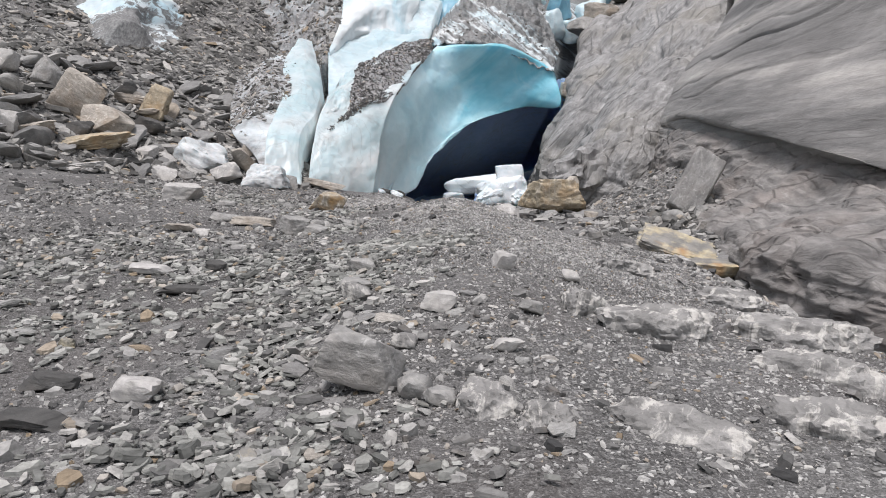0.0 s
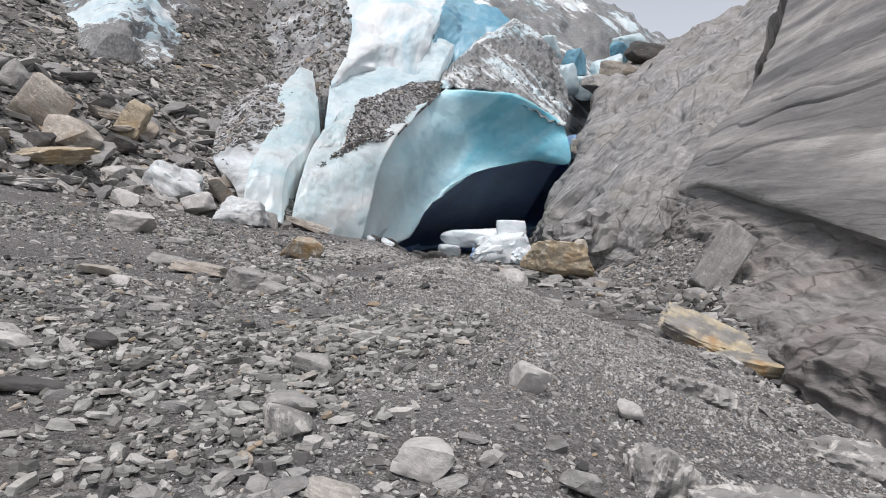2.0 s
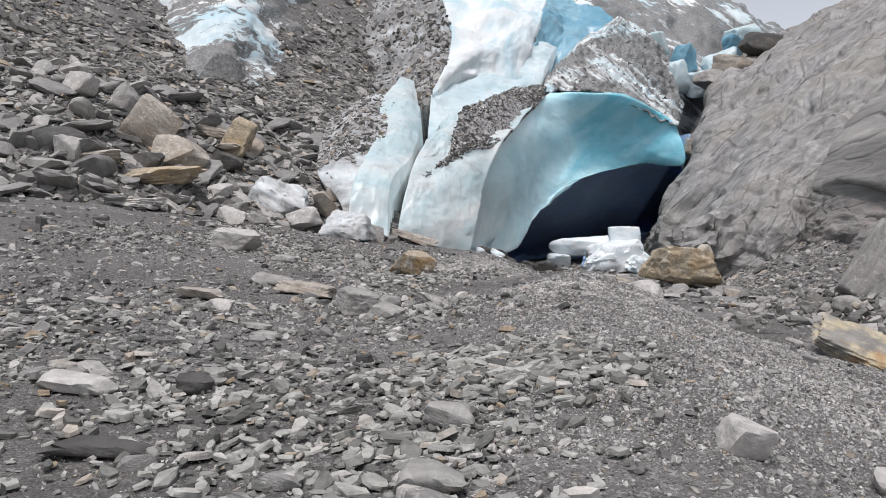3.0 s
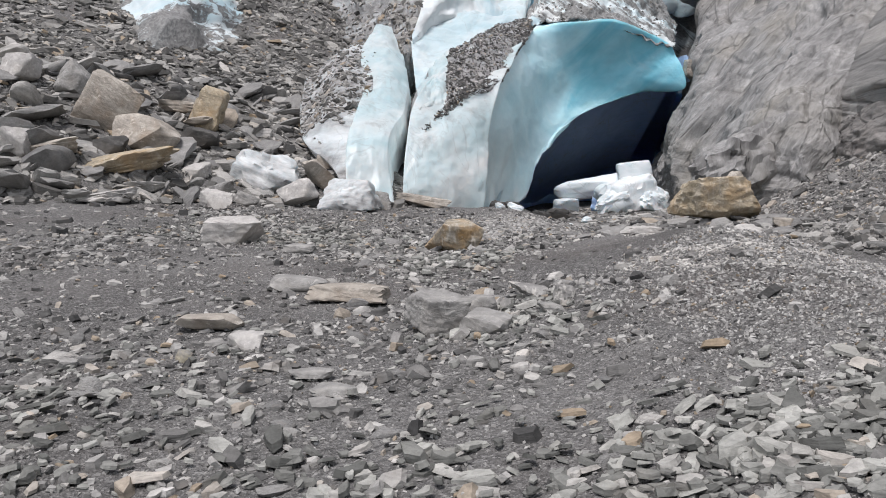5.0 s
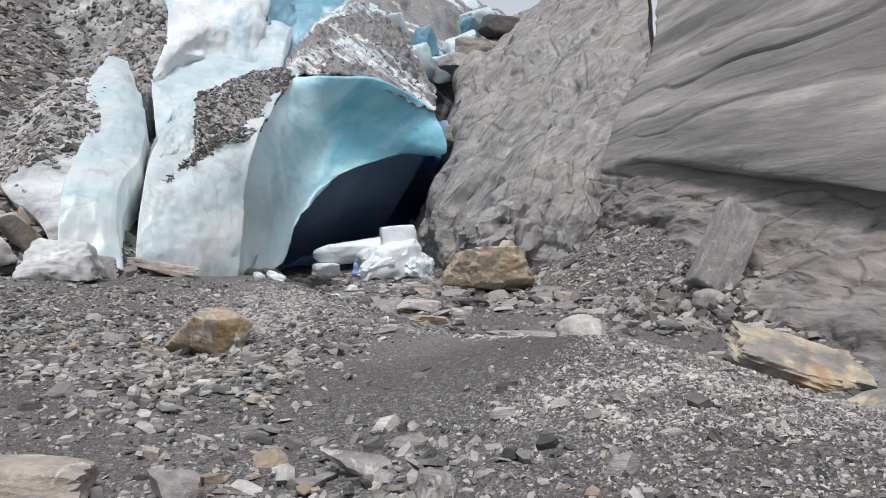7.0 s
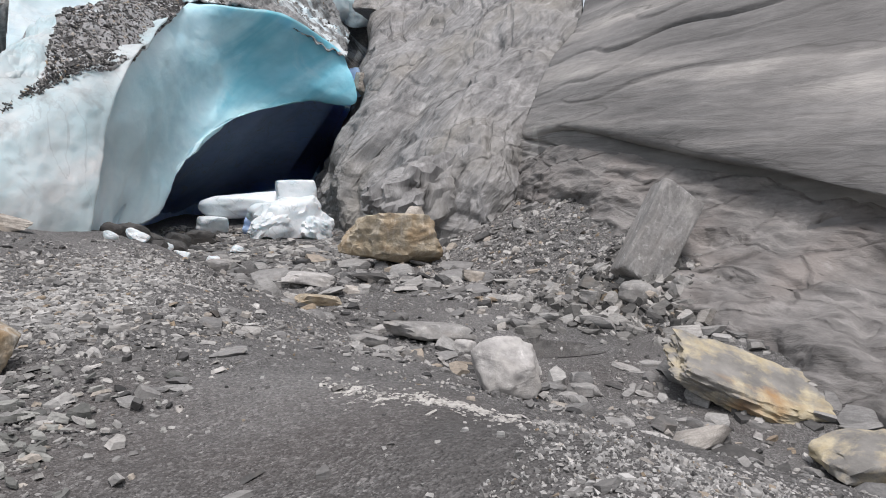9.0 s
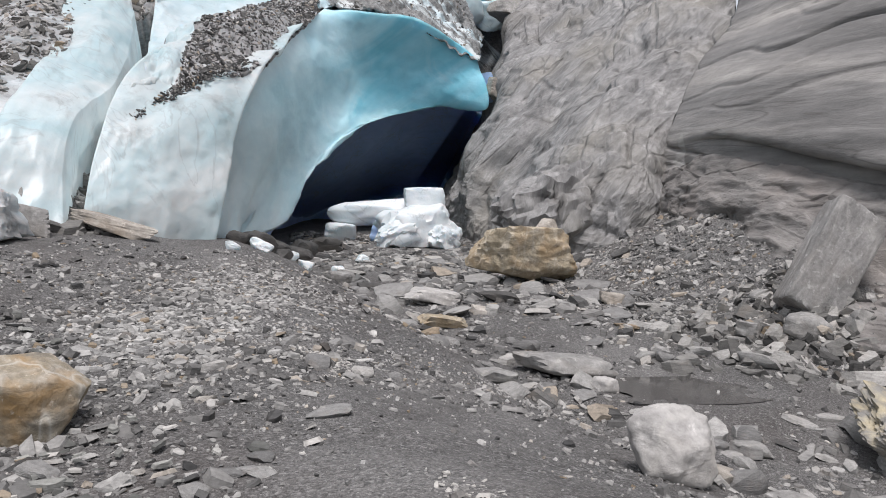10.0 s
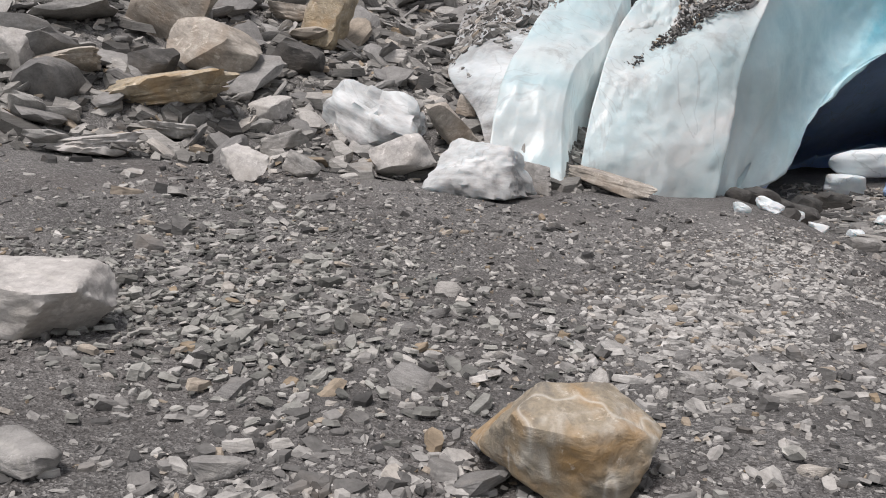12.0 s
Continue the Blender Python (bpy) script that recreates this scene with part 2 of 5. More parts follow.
def polished_paint():
    """Ice-polished rock: broad bands, blotches, a few joints and pale scratches."""
    p = Paint("polished_rock", 0.7)
    along = p.stretch((0.5, 0.13, 1.6), (3, 0, 0))
    c = p.ramp(p.noise(0.55, 3, along, 0.3), (0.32, (0.155, 0.153, 0.15)), (0.5, (0.28, 0.273, 0.265)), (0.68, (0.5, 0.479, 0.452)))
    c = p.mix(0.6, c, p.ramp(p.noise(0.35, 6, p.stretch((1, 0.6, 0.45))), (0.35, 0.62), (0.62, 1.0)), "MULTIPLY")
    c = p.mix(0.6, c, p.ramp(p.noise(6, 8, p.stretch((0.7, 0.35, 1.2)), rough=0.65), (0.3, 0.66), (0.65, 1.0)), "MULTIPLY")
    c = p.mix(0.3, c, p.ramp(p.noise(1.2, 8, p.stretch((0.6, 0.4, 3.0), (3, 0, 0)), 0.5, 0.7), (0.36, 0.5), (0.6, 1.0)), "MULTIPLY")
    c = p.mix(p.ramp(p.noise(0.28, 4, p.stretch((1, 1.1, 0.16), (0, 0, 0)), 0.3), (0.56, 0.0), (0.62, 0.35)), c, (0.15, 0.145, 0.14))
    joint = p.ramp(p.noise(0.4, 3, along, 0.3), (0.493, 0.0), (0.5, 0.55), (0.507, 0.0))
    c = p.mix(joint, c, (0.07, 0.066, 0.062))
    scratch = p.ramp(p.noise(1.3, 2, p.stretch((0.6, 0.6, 0.12), (20, 0, 0)), 0.2), (0.74, 0.0), (0.76, 0.35))
    c = p.mix(scratch, c, (0.5, 0.49, 0.47))
    p.colour(c)
    p.bump(p.noise(1.1, 5, along), 0.1, 0.6).bump(p.noise(1.6, 8, p.stretch((0.6, 0.4, 2.5), (3, 0, 0)), 0.8, 0.66), 0.05, 0.8).bump(p.noise(12, 6, p.stretch((1, 0.4, 1))), 0.012, 0.7)
    return p.mat


ROCK_SMOOTH = polished_paint()


def jointed_paint(name, lo, hi, turn, stain, crack=0.7, scale=1.0):
    """Foliated rock: grain along the beds, straight broken joints, weathered lighter faces."""
    p = Paint(name, 0.88)
    v = p.tilted((1.0, 0.7, 0.22), turn)
    c = p.ramp(p.noise(1.5 * scale, 10, v, 0.3, 0.66), (0.32, lo), (0.68, hi))
    c = p.mix(0.55, c, p.ramp(p.noise(7 * scale, 8, v, 0.2, 0.7), (0.36, 0.5), (0.6, 1.0)), "MULTIPLY")
    c = p.mix(p.ramp(p.noise(0.35 * scale, 6), (0.48, 0.0), (0.68, 0.6)), c, stain)
    c = p.mix(p.ramp(p.noise(2.4 * scale, 8, v, 0.3, 0.7), (0.58, 0.0), (0.7, 0.55)), c, tuple(min(1.0, a * 1.3) for a in hi))
    broken = p.noise(0.7 * scale, 4)
    for size, width, strength, squash in ((0.42, 0.03, crack, (1.0, 0.7, 0.3)), (1.1, 0.05, crack * 0.7, (1.0, 0.7, 0.4))):
        edge = p.cells(size * scale, p.tilted(squash, turn), "DISTANCE_TO_EDGE")
        line = p.mix(1.0, p.ramp(edge, (0.0, strength), (width, 0.0)), p.ramp(broken, (0.42, 0.0), (0.58, 1.0)), "MULTIPLY")
        c = p.mix(line, c, (0.05, 0.047, 0.045))
        p.bump(p.ramp(line, (0.0, 1.0), (0.6, 0.0)), 0.1, 0.9)
    p.colour(c)
    p.bump(p.noise(1.8 * scale, 10, v, 0.4, 0.66), 0.13, 0.9).bump(p.noise(10 * scale, 7, v, 0.2, 0.65), 0.03, 0.9)
    return p.mat


ROCK_ROUGH = jointed_paint("rough_rock", (0.16, 0.158, 0.157), (0.39, 0.385, 0.379), (10, 33, 0), (0.25, 0.235, 0.205), 0.42)
ROCK_BANK = jointed_paint("bank_rock", (0.14, 0.135, 0.131), (0.33, 0.316, 0.303), (80, 0, 8), (0.27, 0.238, 0.218), 0.5, 1.2)
ORANGE = rock_paint("ochre_rock", (0.27, 0.245, 0.205), (0.42, 0.355, 0.255), (0.58, 0.52, 0.43), (1, 1, 1.5), (0, 15, 0), (0.4, 0.25, 0.11), 0.45, 0.08, 0.2, 1.6)


def yellow_paint():
    """Grey rock under a broken cream-yellow crust with rust."""
    p = Paint("yellow_crusted_rock", 0.82)
    c = p.ramp(p.noise(2.5, 7, p.stretch((1, 1, 2.5))), (0.3, (0.16, 0.155, 0.145)), (0.7, (0.3, 0.29, 0.27)))
    c = p.mix(p.ramp(p.noise(1.2, 9, None, 0.2, 0.7), (0.46, 0.0), (0.6, 0.9)), c, p.ramp(p.noise(6, 5), (0.3, (0.4, 0.33, 0.2)), (0.7, (0.56, 0.5, 0.36))))
    c = p.mix(p.ramp(p.noise(0.7, 5, p.stretch((1, 1, 1), (40, 30, 10)), 0.4), (0.55, 0.0), (0.66, 0.75)), c, (0.36, 0.2, 0.08))
    p.colour(c)
    p.bump(p.noise(3, 8, rough=0.65), 0.06, 0.9).bump(p.noise(18, 6), 0.012, 0.8)
    return p.mat


YELLOW = yellow_paint()
VEINED = rock_paint("veined_ochre_rock", (0.2, 0.187, 0.165), (0.33, 0.285, 0.215), (0.47, 0.43, 0.37), (1, 1, 1.2), (0, 15, 0), (0.38, 0.23, 0.09), 0.75, 0.03, 0.5, 3.6)
PALE = rock_paint("pale_rock", (0.36, 0.35, 0.338), (0.48, 0.465, 0.448), (0.58, 0.565, 0.548), (1, 1, 1.5), (0, 20, 0), (0.33, 0.3, 0.26), 0.4, 0.03, 0.2, 1.6)
GREY = rock_paint("grey_rock", (0.2, 0.197, 0.19), (0.31, 0.305, 0.294), (0.42, 0.411, 0.396), (1, 1, 1.8), (0, 10, 0), (0.2, 0.175, 0.15), 0.4, 0.05, 0.15, 1.6)
BROWN = rock_paint("brown_rock", (0.23, 0.212, 0.188), (0.38, 0.347, 0.305), (0.52, 0.485, 0.435), (1, 1, 2.4), (0, 10, 0), (0.24, 0.17, 0.11), 0.5, 0.05, 0.1, 1.4)
DARK = rock_paint("dark_rock", (0.05, 0.05, 0.05), (0.09, 0.088, 0.085), (0.14, 0.135, 0.13), (1, 1, 3), (0, 10, 0), (0.1, 0.08, 0.06), 0.4, 0.05)


def crust_paint(name, share):
    """Grey rock with a ragged white mineral bloom."""
    p = Paint(name, 0.88)
    c = p.ramp(p.noise(4, 7), (0.3, (0.15, 0.147, 0.142)), (0.5, (0.24, 0.235, 0.227)), (0.7, (0.34, 0.332, 0.32)))
    bloom = p.noise(3.2, 9, p.stretch((1.5, 1.5, 0.35)), 0.9, 0.72)
    c = p.mix(p.ramp(bloom, (0.63 - share * 0.3, 0.0), (0.69 - share * 0.27, 0.9)), c, p.ramp(p.noise(12, 5), (0.3, (0.42, 0.4, 0.375)), (0.7, (0.6, 0.585, 0.55))))
    p.colour(c)
    p.bump(p.noise(7, 8, rough=0.65), 0.04, 0.9).bump(p.cells(26), 0.012, 0.7)
    return p.mat


CRUST = crust_paint("crusted_rock", 0.4)
BLOOM = crust_paint("white_mineral_crust", 0.85)
ICE_WHITE = ice_paint("white_ice", (0.56, 0.59, 0.592), (0.36, 0.53, 0.57), 0.8, 0.0, 0.47)


def arch_paint():
    """Clear ice in long bands: turquoise where it is thick, pale and cloudy towards the white face, painted brighter
    there for light shining through.
    """
    p = Paint("arch_ice", 0.32)
    p.bsdf.inputs["Specular IOR Level"].default_value = 0.45
    p.bsdf.inputs["Subsurface Weight"].default_value = 0.5
    p.bsdf.inputs["Subsurface Radius"].default_value = (0.6, 0.66, 0.7)
    p.bsdf.inputs["Subsurface Scale"].default_value = 0.7
    axis = p.node("ShaderNodeSeparateXYZ", Vector=p.coord)
    side = p.node("ShaderNodeMapRange", Value=axis.outputs[0])
    side.inputs["From Min"].default_value, side.inputs["From Max"].default_value = -3.2, 3.2
    bands = p.noise(0.4, 6, p.tilted((1.6, 0.5, 0.3), (0, 52, 0)), 0.9)
    mixed = p.node("ShaderNodeMath")
    mixed.operation = "MULTIPLY_ADD"
    p.t.links.new(bands, mixed.inputs[0])
    mixed.inputs[1].default_value = 1.1
    p.t.links.new(side.outputs[0], mixed.inputs[2])
    half = p.node("ShaderNodeMath")
    half.operation = "MULTIPLY"
    p.t.links.new(mixed.outputs[0], half.inputs[0])
    half.inputs[1].default_value = 0.5
    # first stops are raised to give the overhang the glow of translucent ice
    c = p.ramp(half.outputs[0], (0.2, (0.74, 0.91, 0.97)), (0.4, (0.64, 0.87, 0.95)), (0.58, (0.48, 0.77, 0.86)), (0.73, (0.2, 0.56, 0.69)), (0.92, (0.42, 0.7, 0.79)))
    c = p.mix(0.3, c, p.ramp(p.noise(1.6, 7, p.stretch((0.6, 0.6, 1.4), (0, 22, 0)), 0.6), (0.35, (0.66, 0.76, 0.8)), (0.6, (1.0, 1.0, 1.0))), "MULTIPLY")
    c = p.mix(p.ramp(p.noise(0.5, 8, None, 0.8, 0.68), (0.6, 0.0), (0.76, 0.3)), c, (0.72, 0.77, 0.78))
    p.colour(c)
    p.bump(p.noise(0.8, 5, p.stretch((0.6, 0.6, 1.3), (0, 22, 0))), 0.1, 0.6).bump(p.noise(8, 7), 0.012, 0.6)
    return p.mat


ICE_ARCH = arch_paint()
ICE_DEEP = ice_paint("deep_blue_ice", (0.26, 0.44, 0.53), (0.09, 0.27, 0.38), 0.3, 0.0, 0.5)
ICE_DIRTY = ice_paint("dirty_ice", (0.6, 0.615, 0.62), (0.46, 0.53, 0.56), 0.7, 0.75, 0.42, 0.6)
ICE_BURIED = ice_paint("debris_covered_ice", (0.6, 0.62, 0.63), (0.45, 0.52, 0.55), 0.6, 1.0, 0.4, 0.85)
ICE_CLEAN = ice_paint("clean_ice", (0.72, 0.745, 0.76), (0.6, 0.69, 0.73), 0.06, 0.0, 0.35)
ICE_GRITTY = ice_paint("gritty_ice", (0.72, 0.73, 0.73), (0.6, 0.65, 0.67), 0.9, 0.4, 0.42, 0.6)
ICE_SHOULDER = streaked_paint("shoulder_ice", -49, 0.19)
ICE_RAMP = streaked_paint("ramp_ice", 22, 0.06)
ICE_HIGH = streaked_paint("high_ice", 60, 0.08)
ICE_PALE = ice_paint("pale_blue_ice", (0.58, 0.65, 0.67), (0.38, 0.53, 0.58), 0.35, 0.0, 0.45)
CAVE = ice_paint("cave_ice", (0.5, 0.66, 0.95), (0.34, 0.5, 0.85), 0.2, 0.0, 0.5, 0.5)


def water_paint():
    p = Paint("silty_water", 0.06)
    p.colour(p.ramp(p.noise(2, 3), (0.3, (0.075, 0.072, 0.07)), (0.7, (0.1, 0.097, 0.094))))
    p.bump(p.noise(9, 3), 0.004, 0.5)
    return p.mat


WATER = water_paint()


# ---- builders ----
def thing(name, label, category, group="", kind="", at=(0, 0, 0)):
    ob = new(name)
    ob.location = at
    ob.empty_display_size = 0.2
    return tagged(ob, label, category, group, kind)


def grid_mesh(name, pts, mat, back=None, smooth_faces=True):
    """A mesh over an n x m array of points; with back, a closed slab that reaches so far behind."""
    n, m, _ = pts.shape
    idx = np.arange(n * m).reshape(n, m)
    quads = np.stack([idx[:-1, :-1], idx[1:, :-1], idx[1:, 1:], idx[:-1, 1:]], -1).reshape(-1, 4)
    verts = pts.reshape(-1, 3)
    closing = np.zeros(0, np.int64)
    if back is not None:
        rim = np.concatenate([idx[:, 0], idx[-1, 1:], idx[-2::-1, -1], idx[0, -2:0:-1]])
        far = len(verts) + np.arange(len(rim))
        verts = np.concatenate([verts, verts[rim] + np.array(back)])
        quads = np.concatenate([quads, np.stack([np.roll(rim, -1), rim, far, np.roll(far, -1)], -1)])
        closing = far
    loops = np.concatenate([quads.ravel(), closing])
    starts = np.arange(0, quads.size + (1 if len(closing) else 0), 4)
    me = bpy.data.meshes.new(name)
    me.vertices.add(len(verts))
    me.vertices.foreach_set("co", np.ascontiguousarray(verts, np.float32).ravel())
    me.loops.add(len(loops))
    me.loops.foreach_set("vertex_index", loops.astype(np.int32))
    me.polygons.add(len(starts))
    me.polygons.foreach_set("loop_start", starts.astype(np.int32))
    me.polygons.foreach_set("use_smooth", np.full(len(starts), smooth_faces))
    me.update(calc_edges=True)
    me.validate()
    me.materials.append(mat)
    return me


def spline(ctrl, n):
    """Catmull-Rom along the first axis, n samples."""
    c = np.asarray(ctrl, float)
    k = len(c)
    c = np.concatenate([[2 * c[0] - c[1]], c, [2 * c[-1] - c[-2]]])
    t = np.linspace(0, k - 1, n)
    i = np.minimum(t.astype(int), k - 2)
    f = (t - i).reshape((-1,) + (1,) * (c.ndim - 1))
    p0, p1, p2, p3 = c[i], c[i + 1], c[i + 2], c[i + 3]
    return 0.5 * (2 * p1 + (p2 - p0) * f + (2 * p0 - 5 * p1 + 4 * p2 - p3) * f ** 2 + (3 * p1 - p0 - 3 * p2 + p3) * f ** 3)


def normals(pts):
    n = np.cross(np.gradient(pts, axis=0), np.gradient(pts, axis=1))
    return n / np.maximum(np.linalg.norm(n, axis=2, keepdims=True), 1e-9)


def sheet(name, ctrl, nu, nv, mat, parent, relief, back=None, label="", smooth_faces=True):
    """A curved surface through a few guide curves, roughened by relief(x, y, z)."""
    pts = spline(np.swapaxes(spline(np.array(ctrl, float), nu), 0, 1), nv)
    pts = np.swapaxes(pts, 0, 1)
    d = relief(pts[..., 0], pts[..., 1], pts[..., 2])
    pts = pts + normals(pts) * d[..., None]
    ob = new(name, grid_mesh(name, pts, mat, back, smooth_faces))
    ob.parent = parent
    return tagged(ob, label)


def ice_relief(amp=0.25, seed=3):
    return lambda x, y, z: amp * (fbm(x * 0.5, y * 0.35, z * 0.5, 5, seed) + 0.14 * fbm(x * 1.2, y * 0.7, z * 0.6, 4, seed + 9, 0.5, True))


def rubble_relief(amp=0.3, seed=3):
    return lambda x, y, z: amp * (fbm(x * 0.6, y * 0.5, z * 0.6, 3, seed) + 0.7 * fbm(x * 2.2, y * 1.6, z * 2.2, 4, seed + 4, 0.55, True))


BALLS = {}


def ball(level):
    """Directions and triangles of an icosphere."""
    if level not in BALLS:
        bm = bmesh.new()
        bmesh.ops.create_icosphere(bm, subdivisions=level, radius=1.0)
        BALLS[level] = np.array([v.co[:] for v in bm.verts]), np.array([[v.index for v in f.verts] for f in bm.faces])
        bm.free()
    return BALLS[level]


def boulder_mesh(name, size, mat, seed, cuts=9, worn=46, rough=0.03, layers=0.0, block=0.8, level=4, skew=0.22, grain=1.0, faces=()):
    """A block split along cleavage planes, its edges worn (less with a higher worn) and its faces uneven; layers gives slaty steps."""
    rnd = np.random.default_rng(seed)
    ways, tris = ball(level)
    planes = np.concatenate([np.eye(3), -np.eye(3)])
    planes = planes + rnd.normal(0, skew, planes.shape)
    reach = rnd.uniform(1 - 1.3 * skew, 1.0, 6)
    extra = rnd.normal(0, 1, (cuts, 3))
    planes = np.concatenate([planes, extra])
    planes /= np.linalg.norm(planes, axis=1, keepdims=True)
    reach = np.concatenate([reach, np.abs(planes[6:]).sum(1) * rnd.uniform(block - 0.3, block - 0.08, cuts)])
    if faces:
        own = np.array(faces, float)
        planes = np.concatenate([planes[6:], own[:, :3] / np.linalg.norm(own[:, :3], axis=1, keepdims=True)])
        reach = np.concatenate([reach[6:], own[:, 3]])
    k = np.maximum(ways @ planes.T / reach, 1e-6)
    r = (k ** worn).sum(1) ** (-1.0 / worn)
    q = ways * r[:, None]
    g = q * grain
    n = fbm(g[:, 0] * 1.6, g[:, 1] * 1.6, g[:, 2] * 1.6, 5, seed, 0.55) + 0.6 * fbm(g[:, 0] * 2.6, g[:, 1] * 2.6, g[:, 2] * 2.6, 3, seed + 5, 0.5, True)
    q = q * (1 + rough * n)[:, None]
    if layers:
        f = q[:, 2] * 5 + 0.7 * value(q[:, 0] * 1.3, q[:, 1] * 1.3, 0 * r, seed)
        edge = value(np.floor(f) * 3.7, q[:, 0] * 1.5, q[:, 1] * 1.5, seed + 1) + 0.5 * np.abs((f % 1) * 2 - 1)
        q[:, :2] *= (1 + layers * edge)[:, None]
    q = q - (q.max(0) + q.min(0)) / 2
    co = q / q.max(0) * np.array(size) / 2
    me = bpy.data.meshes.new(name)
    me.from_pydata(co.tolist(), [], tris.tolist())
    me.materials.append(mat)
    me.polygons.foreach_set("use_smooth", np.ones(len(me.polygons), bool))
    me.set_sharp_from_angle(angle=radians(42))
    return me


def boulder(name, label, x, y, size, mat, seed, turn=(0, 0, 0), sink=0.12, z=None, category="boulder", group="", **shape):
    """A boulder that rests in the ground at x, y."""
    ob = new(name, boulder_mesh(name, size, mat, seed, **shape))
    m = pose(0, 0, 0, *turn)
    low = min((m @ v.co).z for v in ob.data.vertices)
    base = land1(x, y) if z is None else z
    ob.matrix_world = pose(x, y, base - low - sink * size[2]) @ m
    return tagged(ob, label, category, group)


# ---- ground ----
def spaced(lo, a, b, hi, step, grow):
    """Coordinates that are close from a to b and widen outwards."""
    v = list(np.arange(a, b, step))
    s, p = step, v[-1]
    while p < hi:
        s *= grow
        p += s
        v.append(p)
    s, p = step, a
    while p > lo:
        s *= grow
        p -= s
        v.insert(0, p)
    return np.array(v)


gx = spaced(-600, -9, 8, 600, 0.12, 1.05)
gy = spaced(-600, 0.5, 24, 900, 0.12, 1.045)
GX, GY = np.meshgrid(gx, gy, indexing="ij")
GZ = land(GX, GY)
GZ = np.minimum(GZ, 40 + 0 * GZ)
ground = new("ground", grid_mesh("ground", np.stack([GX, GY, GZ], -1), GRAVEL))
tagged(ground, "grey glacial gravel and silt with damp patches", "ground", kind="structure")

# ---- glacier ----
glacier = thing("glacier", "glacier snout of white and turquoise ice with a cave", "glacier")
sheet("ice_face", [
    [(-5.1, 28.3, 1.6), (-4.9, 29.0, 3.6), (-4.7, 31.0, 5.3), (-3.9, 36.0, 7.3)],
    [(-4.6, 28.5, 1.5), (-4.4, 28.9, 3.2), (-4.2, 30.0, 4.3), (-3.2, 35.0, 6.4)],
    [(-3.8, 29.0, 1.3), (-3.7, 29.3, 2.9), (-3.4, 31.0, 4.8), (-2.5, 37.0, 7.2)],
    [(-2.9, 29.5, 1.2), (-2.6, 30.5, 3.3), (-2.2, 33.0, 5.6), (-1.2, 40.0, 8.4)],
], 60, 90, ICE_WHITE, glacier, ice_relief(0.16, 3), (-0.5, 4, -0.3), "white weathered ice face with grit streaks")
sheet("debris_crest", [
    [(-4.6, 29.4, 3.6), (-3.6, 31.0, 4.7), (-2.2, 33.4, 5.9), (-1.4, 39.0, 7.9), (-0.6, 43.0, 9.7)],
    [(-4.6, 30.5, 5.0), (-4.0, 33.0, 6.2), (-3.0, 37.0, 7.7), (-1.7, 42.0, 9.4), (-0.7, 44.0, 10.2)],
    [(-5.1, 34.0, 6.1), (-4.4, 37.0, 7.6), (-3.3, 41.0, 9.0), (-1.7, 46.0, 10.6), (0.0, 48.0, 11.3)],
], 60, 110, ICE_BURIED, glacier, rubble_relief(0.12, 5), (-0.7, 2, -0.7), "dark stony debris on the ice crest")
def clean_crest(u, v):
    """Whether a cell of the crest is bare ice: the debris band narrows to a line downhill."""
    edge = 1 + v * 0.3 + 55 * smooth(22, 40, v) + 3.5 * value(v * 0.22, u * 0.12, 0 * v, 6) + 2.0 * value(v * 0.7, u * 0.5, 0 * v, 8)
    return u > np.maximum(edge, 3.5 + 0.14 * v)


crest = bpy.data.objects["debris_crest"].data
crest.materials.append(ICE_WHITE)
cell = np.arange(len(crest.polygons))
bare = clean_crest((cell // 109).astype(float), (cell % 109).astype(float)) & (cell < 59 * 109)
crest.polygons.foreach_set("material_index", bare.astype(np.int32))
sheet("ice_arch", [
    [(-3.0, 29.8, 1.2), (-2.7, 30.9, 3.4), (-2.35, 33.4, 5.7), (-1.5, 40.1, 8.1), (-0.5, 43.8, 9.8)],
    [(-2.54, 33.3, 1.5), (-1.63, 38.2, 4.0), (-0.45, 42.8, 6.3), (0.76, 45.4, 8.35), (1.1, 45.0, 10.1)],
    [(-1.7, 37.0, 1.9), (-0.67, 41.6, 4.1), (1.2, 45.6, 6.2), (3.0, 47.3, 8.25), (3.4, 46.0, 10.2)],
    [(-1.1, 40.2, 3.3), (0.67, 44.3, 5.3), (3.05, 47.2, 6.6), (4.8, 47.5, 8.2), (5.2, 47.0, 9.6)],
    [(0.2, 43.6, 4.75), (2.0, 46.7, 6.25), (5.0, 48.0, 6.85), (6.8, 47.1, 6.85), (6.3, 47.5, 9.0)],
], 110, 110, ICE_ARCH, glacier, ice_relief(0.12, 8), (0.5, 5, 1.5), "smooth turquoise ice arch over the cave mouth")
